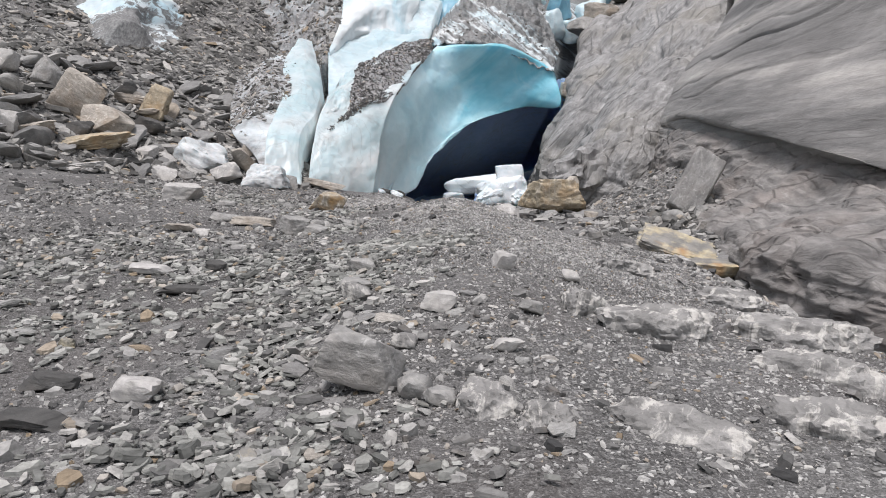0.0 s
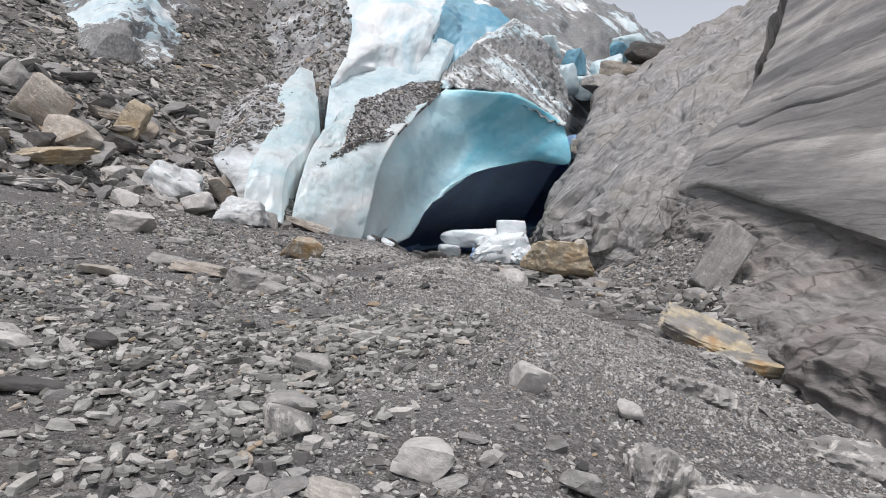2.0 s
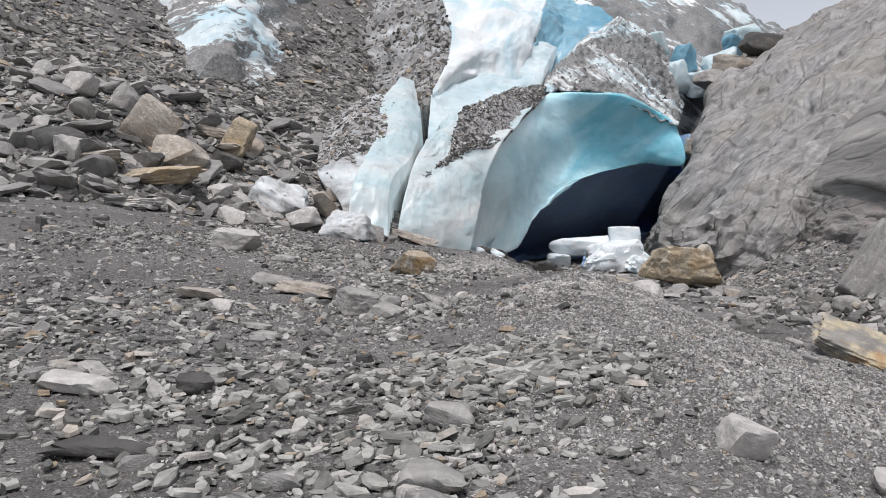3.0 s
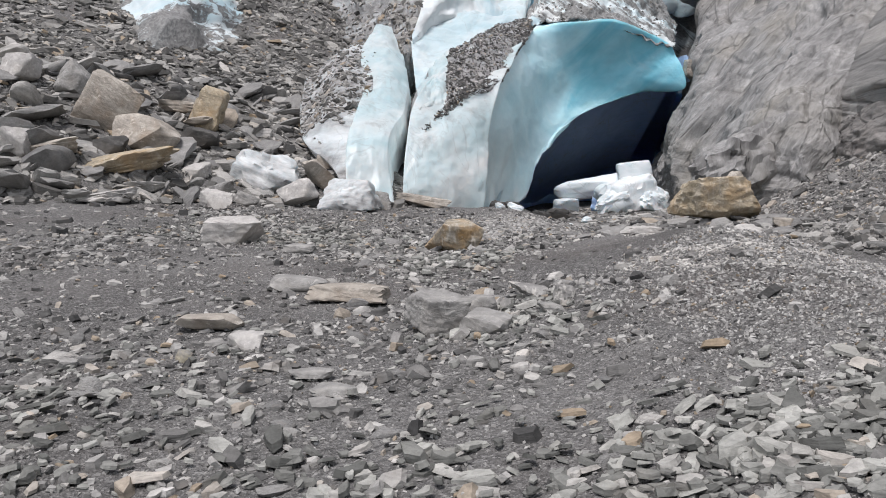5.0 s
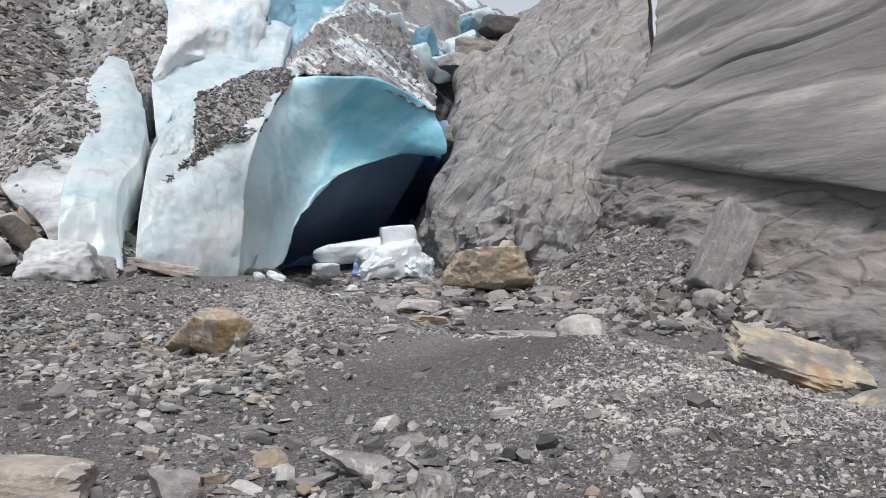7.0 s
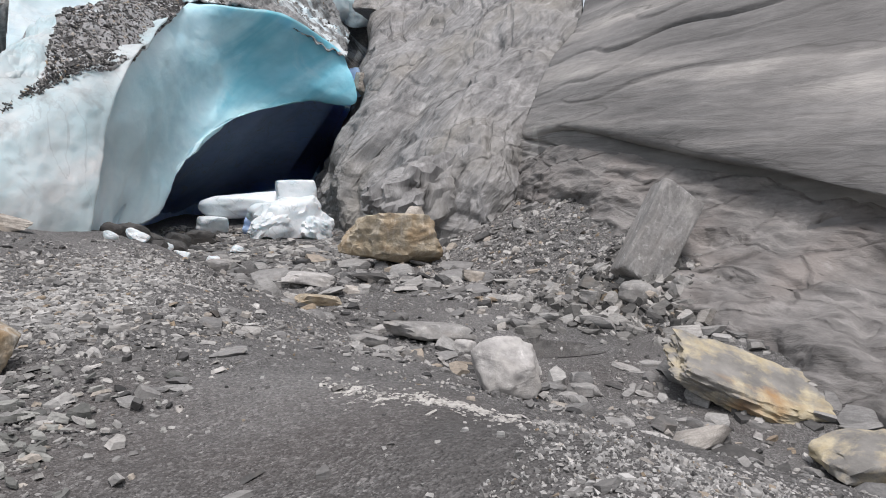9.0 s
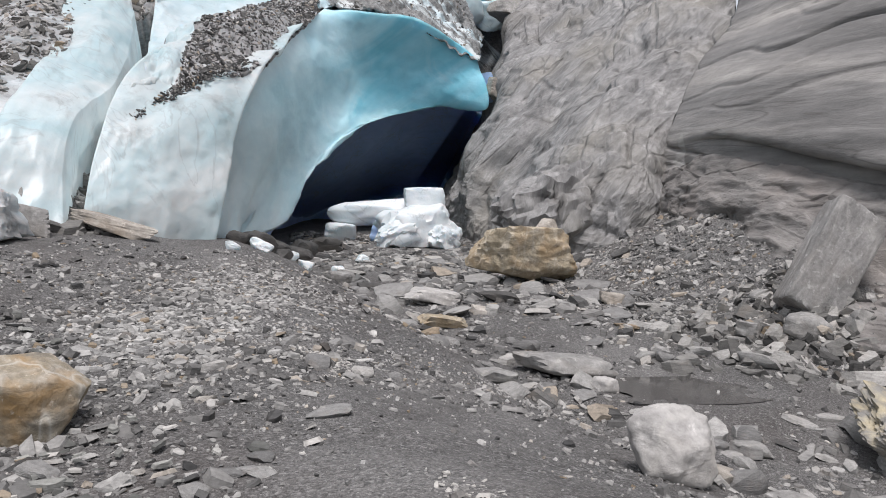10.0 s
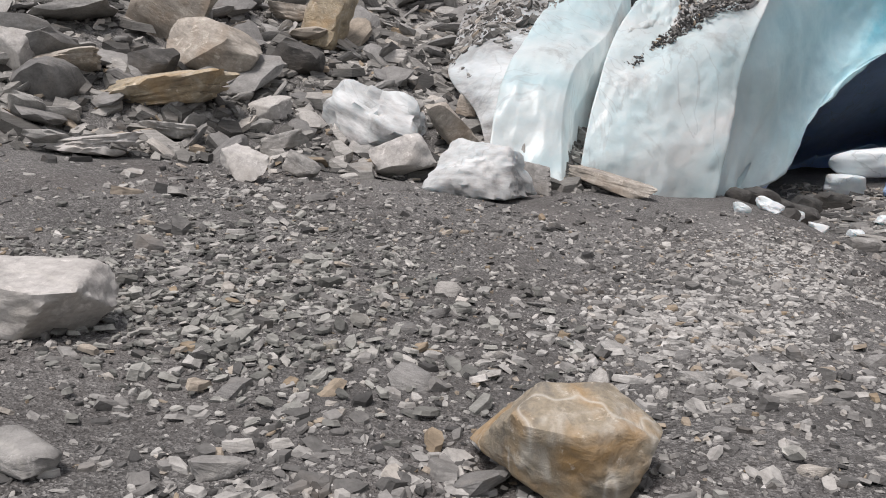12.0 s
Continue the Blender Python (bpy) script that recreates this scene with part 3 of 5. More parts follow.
sheet("cave_roof", [
    [(-2.4, 33.8, 0.4), (-1.75, 37.5, 2.1), (-1.2, 40.8, 3.4), (0.2, 44.2, 4.95), (2.1, 47.3, 6.45), (5.2, 48.6, 7.0), (7.4, 47.6, 7.1)],
    [(-2.9, 37.0, 0.4), (-2.4, 40.6, 3.0), (-1.5, 45.0, 4.9), (0.0, 50.0, 6.4), (2.5, 53.0, 7.6), (5.5, 53.0, 7.8), (8.6, 52.0, 7.6)],
    [(-3.2, 40.0, 0.2), (-3.2, 46.0, 1.2), (-2.2, 52.0, 3.0), (0.0, 57.0, 4.6), (3.0, 60.0, 5.6), (6.0, 59.0, 6.0), (9.5, 56.0, 6.2)],
    [(-3.2, 42.0, -0.4), (-3.0, 50.0, -0.4), (-1.0, 60.0, -0.4), (1.0, 64.0, -0.4), (4.0, 66.0, -0.4), (7.0, 63.0, -0.4), (11.0, 58.0, -0.4)],
], 70, 80, CAVE, glacier, ice_relief(0.25, 12), (0, 1.5, 1.5), "dark ice inside the cave")
sheet("ice_pillar", [
    [(-6.3, 27.0, 1.8), (-6.5, 28.5, 3.8), (-6.5, 31.5, 5.7), (-7.1, 35.0, 7.6), (-7.0, 38.0, 9.2)],
    [(-5.7, 27.2, 1.7), (-5.8, 28.7, 3.8), (-5.8, 32.0, 5.8), (-6.3, 35.5, 7.8), (-6.8, 38.2, 9.2)],
    [(-5.1, 27.5, 1.6), (-5.4, 29.0, 3.8), (-5.2, 32.0, 5.2), (-5.7, 36.0, 7.4), (-6.5, 38.5, 9.1)],
], 45, 100, ICE_WHITE, glacier, ice_relief(0.2, 21), (-0.3, 3.5, -1.5), "white ice pillar beside a dark crevasse")
sheet("ice_column", [
    [(-5.2, 35.0, 5.9), (-5.9, 40.0, 8.4), (-6.5, 44.0, 10.4)],
    [(-4.6, 38.0, 7.4), (-4.9, 42.0, 9.2), (-5.0, 46.0, 11.6)],
    [(-3.1, 42.0, 8.8), (-2.9, 46.0, 11.1), (-2.7, 50.0, 13.8)],
    [(-1.2, 46.0, 10.0), (-0.7, 49.0, 12.4), (-0.1, 52.0, 14.4)],
], 60, 60, ICE_PALE, glacier, ice_relief(0.3, 33), (0, 3, -1.5), "pale blue ice column behind the crest")
sheet("ice_ramp", [
    [(-5.9, 40.0, 8.8), (-5.7, 45.0, 12.6), (-7.4, 52.0, 18.0), (-9, 62, 24)],
    [(-4.8, 44.0, 10.8), (-3.5, 48.0, 14.0), (-4.8, 56.0, 19.7), (-6, 66, 26)],
    [(-2.3, 46.0, 10.0), (-1.2, 52.0, 15.8), (-0.9, 58.0, 19.5), (-1, 68, 26)],
], 60, 90, ICE_RAMP, glacier, ice_relief(0.3, 40), (0, 4, -2), "dirty white ice ramp streaked with grit")
sheet("debris_flank", [
    [(-8.4, 41.0, 7.0), (-10.5, 47.0, 10.2), (-13.5, 54.0, 15.5), (-16, 63, 21)],
    [(-7.0, 40.0, 7.9), (-7.6, 46.0, 12.0), (-10, 53.0, 17.2), (-12, 62, 23.2)],
    [(-5.8, 40.2, 8.5), (-5.6, 45.2, 12.4), (-7.3, 52.2, 17.8), (-9, 62.2, 23.8)],
], 50, 70, ICE_BURIED, glacier, rubble_relief(0.25, 47), (0, 3, -2), "dark debris slope on the glacier flank")
sheet("ice_wedge", [
    [(-2.3, 47.0, 10.2), (-1.2, 53.0, 16.4), (-0.9, 58.0, 19.1)],
    [(-0.8, 48.4, 10.7), (0.3, 56.0, 16.6), (1.6, 60.0, 19.7)],
    [(0.2, 49.0, 11.8), (1.8, 54.0, 15.1), (4.4, 58.0, 17.4)],
], 40, 60, ICE_DEEP, glacier, ice_relief(0.4, 44), (0, 3, -1.5), "deep blue ice wall")
sheet("ice_shoulder", [
    [(-0.8, 44.5, 9.9), (0.5, 48.0, 12.3), (2.8, 52.0, 15.2)],
    [(2.4, 46.0, 10.0), (4.2, 50.0, 12.9), (4.3, 54.0, 16.2)],
    [(6.4, 47.2, 8.8), (7.2, 52.0, 11.3), (6.7, 56.0, 15.2)],
], 70, 70, ICE_SHOULDER, glacier, rubble_relief(0.22, 50), (0, 4, 1.5), "ice shoulder strewn with grey debris")
sheet("upper_glacier", [
    [(-1.3, 57.0, 17.6), (-0.1, 64.0, 21.8), (-1, 76, 26)],
    [(4.4, 57.0, 16.4), (6.1, 66.0, 22.4), (6, 78, 27)],
    [(7.3, 57.0, 14.3), (10.1, 68.0, 22.8), (11, 80, 26)],
    [(11.1, 57.0, 12.4), (14.5, 70.0, 22.2), (15, 82, 24)],
    [(15.0, 62.0, 15.1), (18.3, 72.0, 20.7), (19, 84, 21)],
], 90, 90, ICE_SHOULDER, glacier, ice_relief(0.5, 60), (0, 4, -3), "broken upper glacier, white ice and dirt")
sheet("buried_ice", [
    [(-6.3, 27.3, 1.9), (-6.9, 28.4, 3.1), (-7.9, 29.4, 3.95), (-8.6, 31.2, 4.9), (-9.0, 34.0, 6.6)],
    [(-6.0, 27.6, 1.9), (-6.5, 28.6, 3.4), (-7.2, 30.1, 4.7), (-7.5, 32.0, 6.2), (-7.9, 36.0, 8.0)],
    [(-5.4, 28.2, 1.9), (-5.8, 29.4, 3.6), (-6.2, 31.4, 5.2), (-6.5, 33.6, 6.8), (-6.9, 37.4, 8.6)],
], 60, 90, ICE_BURIED, glacier, ice_relief(0.16, 66), (0.3, 2, -1.2), "dirty ice showing through the debris")
dirty = bpy.data.objects["buried_ice"].data
dirty.materials.append(ICE_DIRTY)
cell = np.arange(len(dirty.polygons))
u, v = (cell // 89).astype(float), (cell % 89).astype(float)
bare = (v < 47 + 12 * value(u * 0.12, v * 0.06, 0 * v, 14) + 5 * value(u * 0.4, v * 0.3, 0 * v, 15)) & (cell < 59 * 89)
dirty.polygons.foreach_set("material_index", bare.astype(np.int32))
sheet("high_ice_patch", [
    [(-18.2, 37.0, 7.6), (-23.2, 43.0, 12.6), (-27, 48, 19)],
    [(-15.8, 36.0, 8.0), (-18.9, 42.0, 13.6), (-22, 50, 22)],
    [(-14.6, 38.0, 9.8), (-17.3, 44.0, 14.9), (-19, 51, 22.5)],
    [(-12.9, 40.2, 7.2), (-15.0, 46.0, 12.0), (-15.5, 53, 17)],
], 70, 70, ICE_HIGH, glacier, ice_relief(0.5, 70), (0, 2, -3), "white and blue ice patch above the moraine")

for x, y, z, w, h, turn, seed, mat in (
    (7.4, 56.0, 13.4, 2.2, 2.2, 20, 300, ICE_PALE), (9.3, 56.8, 13.2, 2.4, 1.8, -15, 301, ICE_PALE), (8.4, 57.4, 15.0, 2.0, 2.0, 35, 302, ICE_DEEP),
    (10.6, 57.6, 14.6, 2.6, 2.2, 10, 303, ICE_PALE), (6.0, 57.0, 15.6, 2.2, 1.8, -30, 304, ICE_WHITE), (12.6, 60.5, 17.2, 2.6, 1.8, 20, 305, ICE_WHITE), (11.6, 59.0, 16.2, 1.8, 1.8, 60, 306, ICE_DEEP),
):
    block = new("serac", boulder_mesh("serac", (w, w * 0.8, h), mat, seed, cuts=9, worn=30, rough=0.06, grain=1.5))
    block.matrix_world = pose(x, y, z, 8, -12, turn)
    block.parent = glacier

# ---- rock walls ----
cliff = thing("cliff", "ice-polished grey rock wall beside the cave", "rock wall", kind="structure")


def bedded(amp, seed):
    """Polished rock: broad swells, a few long open joints, thin beds low down."""
    def f(x, y, z):
        wave = 0.5 * fbm(x * 0.15, y * 0.1, z * 0.2, 3, seed)
        d = amp * (1.1 * fbm(x * 0.22, y * 0.1, z * 0.35, 3, seed + 3) + 0.15 * fbm(x * 1.2, y * 0.4, z * 2.0, 4, seed + 7))
        for height, dip, depth, width in ((4.1, 0.19, 0.26, 0.06), (7.6, -0.06, 0.34, 0.06), (9.6, -0.1, 0.26, 0.06), (5.9, -0.03, 0.16, 0.05), (12.4, -0.12, 0.3, 0.09), (3.2, 0.2, 0.18, 0.05), (11.0, 0.02, 0.2, 0.06), (6.7, -0.12, 0.14, 0.04), (8.5, 0.04, 0.16, 0.05)):
            line = z - height - dip * (y - 31) - wave - 0.25 * value(x * 0.5, y * 0.5, 0 * z, seed + 11)
            open_ = 0.55 + 0.45 * value(y * 0.2, 0 * y + height, 0 * y, seed)
            d = d - 0.6 * depth * open_ * np.exp(-(line / width) ** 2) + 0.14 * depth * open_ * smooth(0, 0.5, line) * smooth(1.4, 0.5, line)
        low = smooth(3.0, 0.5, z - 0.2 * (y - 24))
        q = (z - 0.17 * (y - 20)) * 2.2 + 1.2 * wave
        steps = (q % 1) ** 0.5 - 0.5 + 0.8 * fbm(x * 0.9, y * 0.7, z * 1.2, 4, seed + 20, 0.55, True)
        return d + low * 0.13 * steps
    return f


def broken_beds(amp, seed):
    """Rounded bedded rock: smooth swells, thin ledges, a few curved cracks, rubblier low down."""
    def f(x, y, z):
        wave = fbm(x * 0.3, y * 0.2, z * 0.3, 4, seed)
        q = (z + 0.3 * x - 0.17 * y) * 1.5 + 0.9 * wave
        ledge = value(np.floor(q) * 1.7, x * 0.3, y * 0.2, seed + 1) + 0.3 * (q % 1)
        foot = smooth(1.2, -0.6, z - 0.16 * (y - 14))
        d = 1.0 * wave + 0.3 * ledge + (0.34 + 0.4 * foot) * fbm(x * 0.8, y * 0.55, z * 1.4, 6, seed + 4, 0.5, True)
        for turn, at, width in ((0.5, 0.35, 0.045), (-0.7, 0.1, 0.035), (1.6, 0.7, 0.03)):
            line = (x + turn * y * 0.5 + 0.6 * z) * 0.28 + 0.45 * value(x * 0.4, y * 0.35, z * 0.4, seed + 12)
            d = d - 0.55 * np.exp(-(((line + at) % 1 - 0.5) / width) ** 2) * smooth(-0.3, 0.4, value(x * 0.3, y * 0.3, z * 0.2, seed + 15))
        return amp * d
    return f


def craggy(amp, seed):
    """Foliated rock: steep slanting plates stepped one behind another, hollows and cross joints."""
    def f(x, y, z):
        big = fbm(x * 0.22, y * 0.16, z * 0.22, 3, seed, 0.5)
        bend = 0.9 * fbm(x * 0.25, y * 0.2, z * 0.25, 3, seed + 2)
        w, s = 0.84 * x - 0.54 * z - 0.12 * y + bend, 0.54 * x + 0.84 * z
        q = w * 0.75
        k, riser = np.floor(q), smooth(0.62, 1.0, q % 1)
        plate = value(k * 2.3, s * 0.16, 0 * z, seed + 3) * (1 - riser) + value((k + 1) * 2.3, s * 0.16, 0 * z, seed + 3) * riser
        leaf = 1.3 * fbm(w * 2.3, s * 0.5, y * 0.3, 4, seed + 4, 0.6, True)
        cross = np.exp(-(((s * 0.42 + 0.35 * bend) % 1 - 0.5) / 0.06) ** 2) * (0.5 + 0.5 * value(w * 0.4, s * 0.3, 0 * z, seed + 7))
        low = smooth(4.5, 2.0, z)
        knob = fbm(x * 0.9, y * 0.7, z * 0.9, 4, seed + 9, 0.55, True)
        return amp * (1.2 * big + 0.95 * plate + 0.09 * leaf - 0.22 * cross - 0.25 * np.exp(-((q % 1 - 0.95) / 0.05) ** 2) + (0.07 + 0.25 * low) * knob)
    return f


sheet("polished_slab", [
    [(9.4, 35.2, 3.2), (9.45, 35.4, 4.2), (9.75, 35.2, 5.0), (11.0, 36.2, 7.2), (14.2, 39.4, 10.6), (21, 52, 21)],
    [(9.65, 31.9, 3.4), (9.85, 31.9, 4.55), (9.72, 31.9, 4.85), (11.2, 31.5, 7), (14, 33, 10.5), (21, 42, 20)],
    [(10.1, 27, 2.4), (10.4, 26.8, 3.55), (10.05, 26.5, 3.75), (11.5, 26.5, 6), (14.2, 27, 10), (20, 31, 18)],
    [(10.2, 22.5, 1.2), (10.75, 22.2, 2.5), (10.3, 22, 2.75), (11.9, 22, 5.2), (14.6, 22, 9.5), (20, 23, 17)],
    [(10.6, 14.5, 0.3), (11.5, 14.8, 1.1), (10.9, 15, 1.4), (12.6, 15, 4.5), (15.5, 15, 9), (21, 15, 16)],
    [(11.0, 5, -0.8), (12.2, 5, -0.2), (12, 5, 0.3), (13.5, 5, 3.5), (16.5, 4, 8.5), (22, 3, 15)],
], 240, 300, ROCK_SMOOTH, cliff, bedded(0.16, 80), (6, 2, -3), "smooth grey rock with long open joints")
sheet("lower_bank", [
    [(9.0, 33.4, 0), (9.0, 33.7, 0.6), (9.05, 33.9, 1.2), (9.15, 34.6, 2.4), (9.35, 35.3, 3.3), (9.9, 35.6, 4.0)],
    [(8.6, 31.8, 0.3), (8.75, 31.8, 0.9), (8.9, 31.9, 1.6), (9.3, 31.9, 2.8), (9.65, 31.9, 3.7), (10.2, 31.9, 4.5)],
    [(7.9, 26.6, 0.0), (8.2, 26.7, 0.6), (8.5, 26.8, 1.2), (9.3, 27, 1.9), (10.1, 27, 2.7), (10.7, 26.8, 3.5)],
    [(7.2, 22.0, -1.2), (7.2, 22.1, -0.5), (7.45, 22.2, 0.15), (8.5, 22.5, 0.75), (10.1, 22.5, 1.5), (11.0, 22.2, 2.5)],
    [(6.8, 14, -2.4), (6.65, 14, -1.0), (6.6, 14, -0.15), (7.05, 14.2, 0.42), (9.6, 14.5, 0.9), (11.7, 14.8, 1.25)],
    [(6.7, 5, -4.0), (6.5, 5, -2.0), (6.45, 5, -0.8), (7.0, 5, -0.2), (9.5, 5, 0.1), (12.4, 5, 0.2)],
], 260, 150, ROCK_BANK, cliff, broken_beds(0.22, 86), (3, 1, -3), "jointed pinkish grey rock bank above the gully")
sheet("rough_outcrop", [
    [(5, 62, 0), (7, 60, 4), (9, 59, 8), (11, 60, 12), (13, 64, 15)],
    [(4.3, 43, -0.6), (5.6, 45, 4), (6.9, 46.7, 6.9), (8.5, 51, 10.7), (12, 60, 15.5)],
    [(5.2, 37.3, -0.6), (6.6, 39.5, 3.6), (8.0, 42, 6.4), (10.2, 48, 10.8), (15, 60, 17.5)],
    [(6.9, 33.4, -0.6), (7.6, 34.4, 3.2), (9.3, 38.5, 6.6), (12.3, 43, 10.6), (18, 57, 19)],
    [(8.8, 33.0, 0), (9.5, 35.3, 4.0), (10.9, 36.6, 6.8), (14, 39.6, 10.5), (21, 53, 21)],
], 260, 280, ROCK_ROUGH, cliff, craggy(0.42, 90), (3, 5, -2), "rough brown-grey rock between wall and cave", False)

# ---- boulders by the cave and the stream ----
boulder("ochre_boulder", "large flat-topped ochre boulder near the cave mouth", 4.3, 31.6, (2.8, 1.8, 1.25), ORANGE, 4, (-10, 4, 6), 0.02, cuts=12, block=0.86, skew=0.16, rough=0.05, grain=1.6, level=5)
boulder("pale_boulder", "rounded pale grey boulder in the stream bed", 1.36, 18.1, (0.64, 0.6, 0.54), PALE, 14, (0, 0, 10), 0.06, cuts=15, worn=30, rough=0.035, skew=0.15, grain=1.6, level=5)
SLAB = rock_paint("dark_layered_rock", (0.19, 0.187, 0.182), (0.3, 0.294, 0.285), (0.43, 0.422, 0.41), (1.4, 1.4, 0.6), (0, 0, 0), (0.2, 0.175, 0.15), 0.3, 0.05, 0.15, 1.6)
boulder("yellow_slab", "tilted slab with a yellow crust and rust stain", 5.95, 20.4, (2.3, 1.3, 0.5), YELLOW, 19, (20, 17, -26), 0.02, z=-0.62, cuts=5, skew=0.12, rough=0.06, grain=2.0, layers=0.05, level=5)
boulder("layered_block", "broken cream-yellow layered block beside the stream bed", 6.05, 18.3, (1.5, 0.9, 0.48), YELLOW, 20, (4, 4, -12), 0.2, cuts=5, layers=0.08, skew=0.12)
boulder("leaning_slab", "upright grey layered slab leaning on the rock wall", 8.1, 25.6, (1.15, 0.7, 2.2), SLAB, 22, (-8, 27, -14), 0.05, z=0.7, cuts=2, worn=50, block=1.15, skew=0.05, rough=0.02, level=5)
boulder("brown_slab", "thin brown slab leaning by the cave mouth", 4.75, 32.9, (0.55, 0.3, 2.1), BROWN, 23, (-14, 44, 0), 0.08, cuts=4, layers=0.04, block=0.9)
for x, y, w, d, h, yaw, seed, mat, words in (
    (2.6, 23.8, 1.5, 0.8, 0.3, 12, 50, GREY, "broad flat grey slab in the stream bed"),
    (1.3, 22.6, 0.6, 0.4, 0.2, -8, 51, GREY, "flat grey slab in the stream bed"),
    (3.0, 23.2, 0.34, 0.3, 0.22, 30, 52, PALE, "small pale cobble in the stream bed"),
    (1.3, 26.2, 0.9, 0.5, 0.2, 5, 53, ORANGE, "flat ochre slab in the stream bed"),
    (2.8, 28.5, 0.9, 0.6, 0.22, -5, 54, DARK, "dark flat slab in the stream bed"),
    (1.4, 28.3, 1.3, 0.8, 0.26, 10, 55, PALE, "pale flat slab in the stream bed"),
    (2.5, 17.6, 0.5, 0.35, 0.16, 8, 56, PALE, "pale flat stone on the stream bank"),
    (3.9, 21.1, 0.44, 0.3, 0.15, -15, 57, GREY, "small flat slab in the stream bed"),
    (6.6, 25.6, 0.7, 0.5, 0.3, 40, 58, GREY, "grey block at the foot of the leaning slab"),
    (7.2, 24.9, 0.8, 0.6, 0.5, -20, 59, GREY, "grey block at the foot of the leaning slab"),
    (8.0, 24.6, 0.7, 0.5, 0.45, 10, 60, GREY, "grey block at the foot of the leaning slab"),
    (6.3, 26.8, 0.8, 0.4, 0.3, 55, 61, GREY, "flat grey block on the scree"),
    (3.6, 19.9, 0.5, 0.4, 0.18, 20, 62, GREY, "flat wet slab in the stream bed"),
    (4.6, 19.0, 0.6, 0.4, 0.16, -25, 63, DARK, "dark wet slab in the stream bed"),
    (0.4, 30.0, 0.7, 0.4, 0.18, 15, 64, DARK, "dark flat slab in the stream bed"),
    (-0.2, 31.2, 0.8, 0.5, 0.25, -10, 65, GREY, "grey slab near the cave mouth"),
    (5.2, 28.4, 0.6, 0.4, 0.3, 0, 66, BROWN, "reddish stone on the scree"),
):
    boulder("stream_slab", words, x, y, (w, d, h), mat, seed, (4, 5, yaw), 0.2, category="stone", group="slabs of the stream bed", cuts=7, layers=0.05, level=3)

boulder("rock_hump", "greenish brown rock hump below the rock wall", 7.0, 36.0, (5.4, 3.2, 3.1), ROCK_ROUGH, 68, (0, -20, 10), 0.3, category="rock", cuts=16, worn=22, rough=0.15, grain=2.0, level=5)

# stones coloured dark for the shade in the gap under the arch foot
for x, y, w, h, yaw, seed in ((-2.45, 30.4, 0.5, 0.3, 10, 211), (-2.05, 31.6, 0.8, 0.42, 40, 212), (-1.75, 33.2, 0.7, 0.5, -20, 213), (-1.3, 34.6, 1.0, 0.5, 15, 214), (-1.0, 36.6, 0.9, 0.6, 60, 215), (-0.4, 38.6, 1.2, 0.6, 0, 216), (-1.5, 31.9, 0.5, 0.25, 70, 217)):
    boulder("wet_stone", "stone at the foot of the ice arch, its shade put into the dark colour", x, y, (w, w * 0.7, h), DARK, seed, (4, 6, yaw), 0.15, category="stone", group="wet stones under the arch", cuts=8, level=3)

# ---- boulders along the trodden stretch ----
boulder("ochre_boulder", "angular ochre and grey boulder with white veins on gravel", -2.74, 18.0, (0.88, 0.66, 0.5), VEINED, 10, (0, 0, 12), 0.1, cuts=2, rough=0.028, worn=60, grain=2.2, level=5, faces=(
    (-0.7, -0.65, -0.15, 0.78), (0.55, -0.8, 0.05, 0.74), (0.1, -0.35, 0.93, 0.72), (0.62, -0.1, 0.72, 0.8), (-0.6, -0.4, -0.7, 0.82), (-0.75, 0.1, 0.6, 0.86), (0.9, -0.1, -0.35, 0.85), (0, 1, 0.2, 0.85), (0, 0, -1, 0.8), (-0.2, 0.6, 0.75, 0.8)))
boulder("pale_block", "pale flat-topped block with a shadowed underside on gravel", -6.12, 18.2, (0.9, 0.8, 0.44), PALE, 38, (0, 4, 8), 0.08, cuts=2, worn=40, rough=0.035, grain=1.8, level=5, faces=(
    (0.05, -0.28, 1, 0.55), (0.1, -0.95, -0.08, 0.7), (0.8, -0.35, -0.45, 0.7), (0.75, 0.2, 0.3, 0.85), (-1, 0, 0.1, 0.9), (0, 1, 0.1, 0.85), (0, 0, -1, 0.8)))
boulder("grey_block", "olive-grey angular block in a cluster of broken slate", -2.47, 12.6, (0.48, 0.42, 0.36), GREY, 41, (0, 6, 15), 0.12, cuts=10, block=0.86, skew=0.16, rough=0.04, grain=1.8, level=5)
boulder("rusty_slab", "flat grey slab with a rusty edge on gravel", -3.44, 13.9, (0.8, 0.45, 0.18), BROWN, 44, (0, 5, -6), 0.15, cuts=7, layers=0.06)
boulder("grey_block", "grey wedge-shaped stone lying on slate gravel", -0.57, 5.05, (0.58, 0.46, 0.36), GREY, 53, (-6, 14, -8), 0.1, cuts=9, block=0.84, skew=0.24, rough=0.03, level=5)
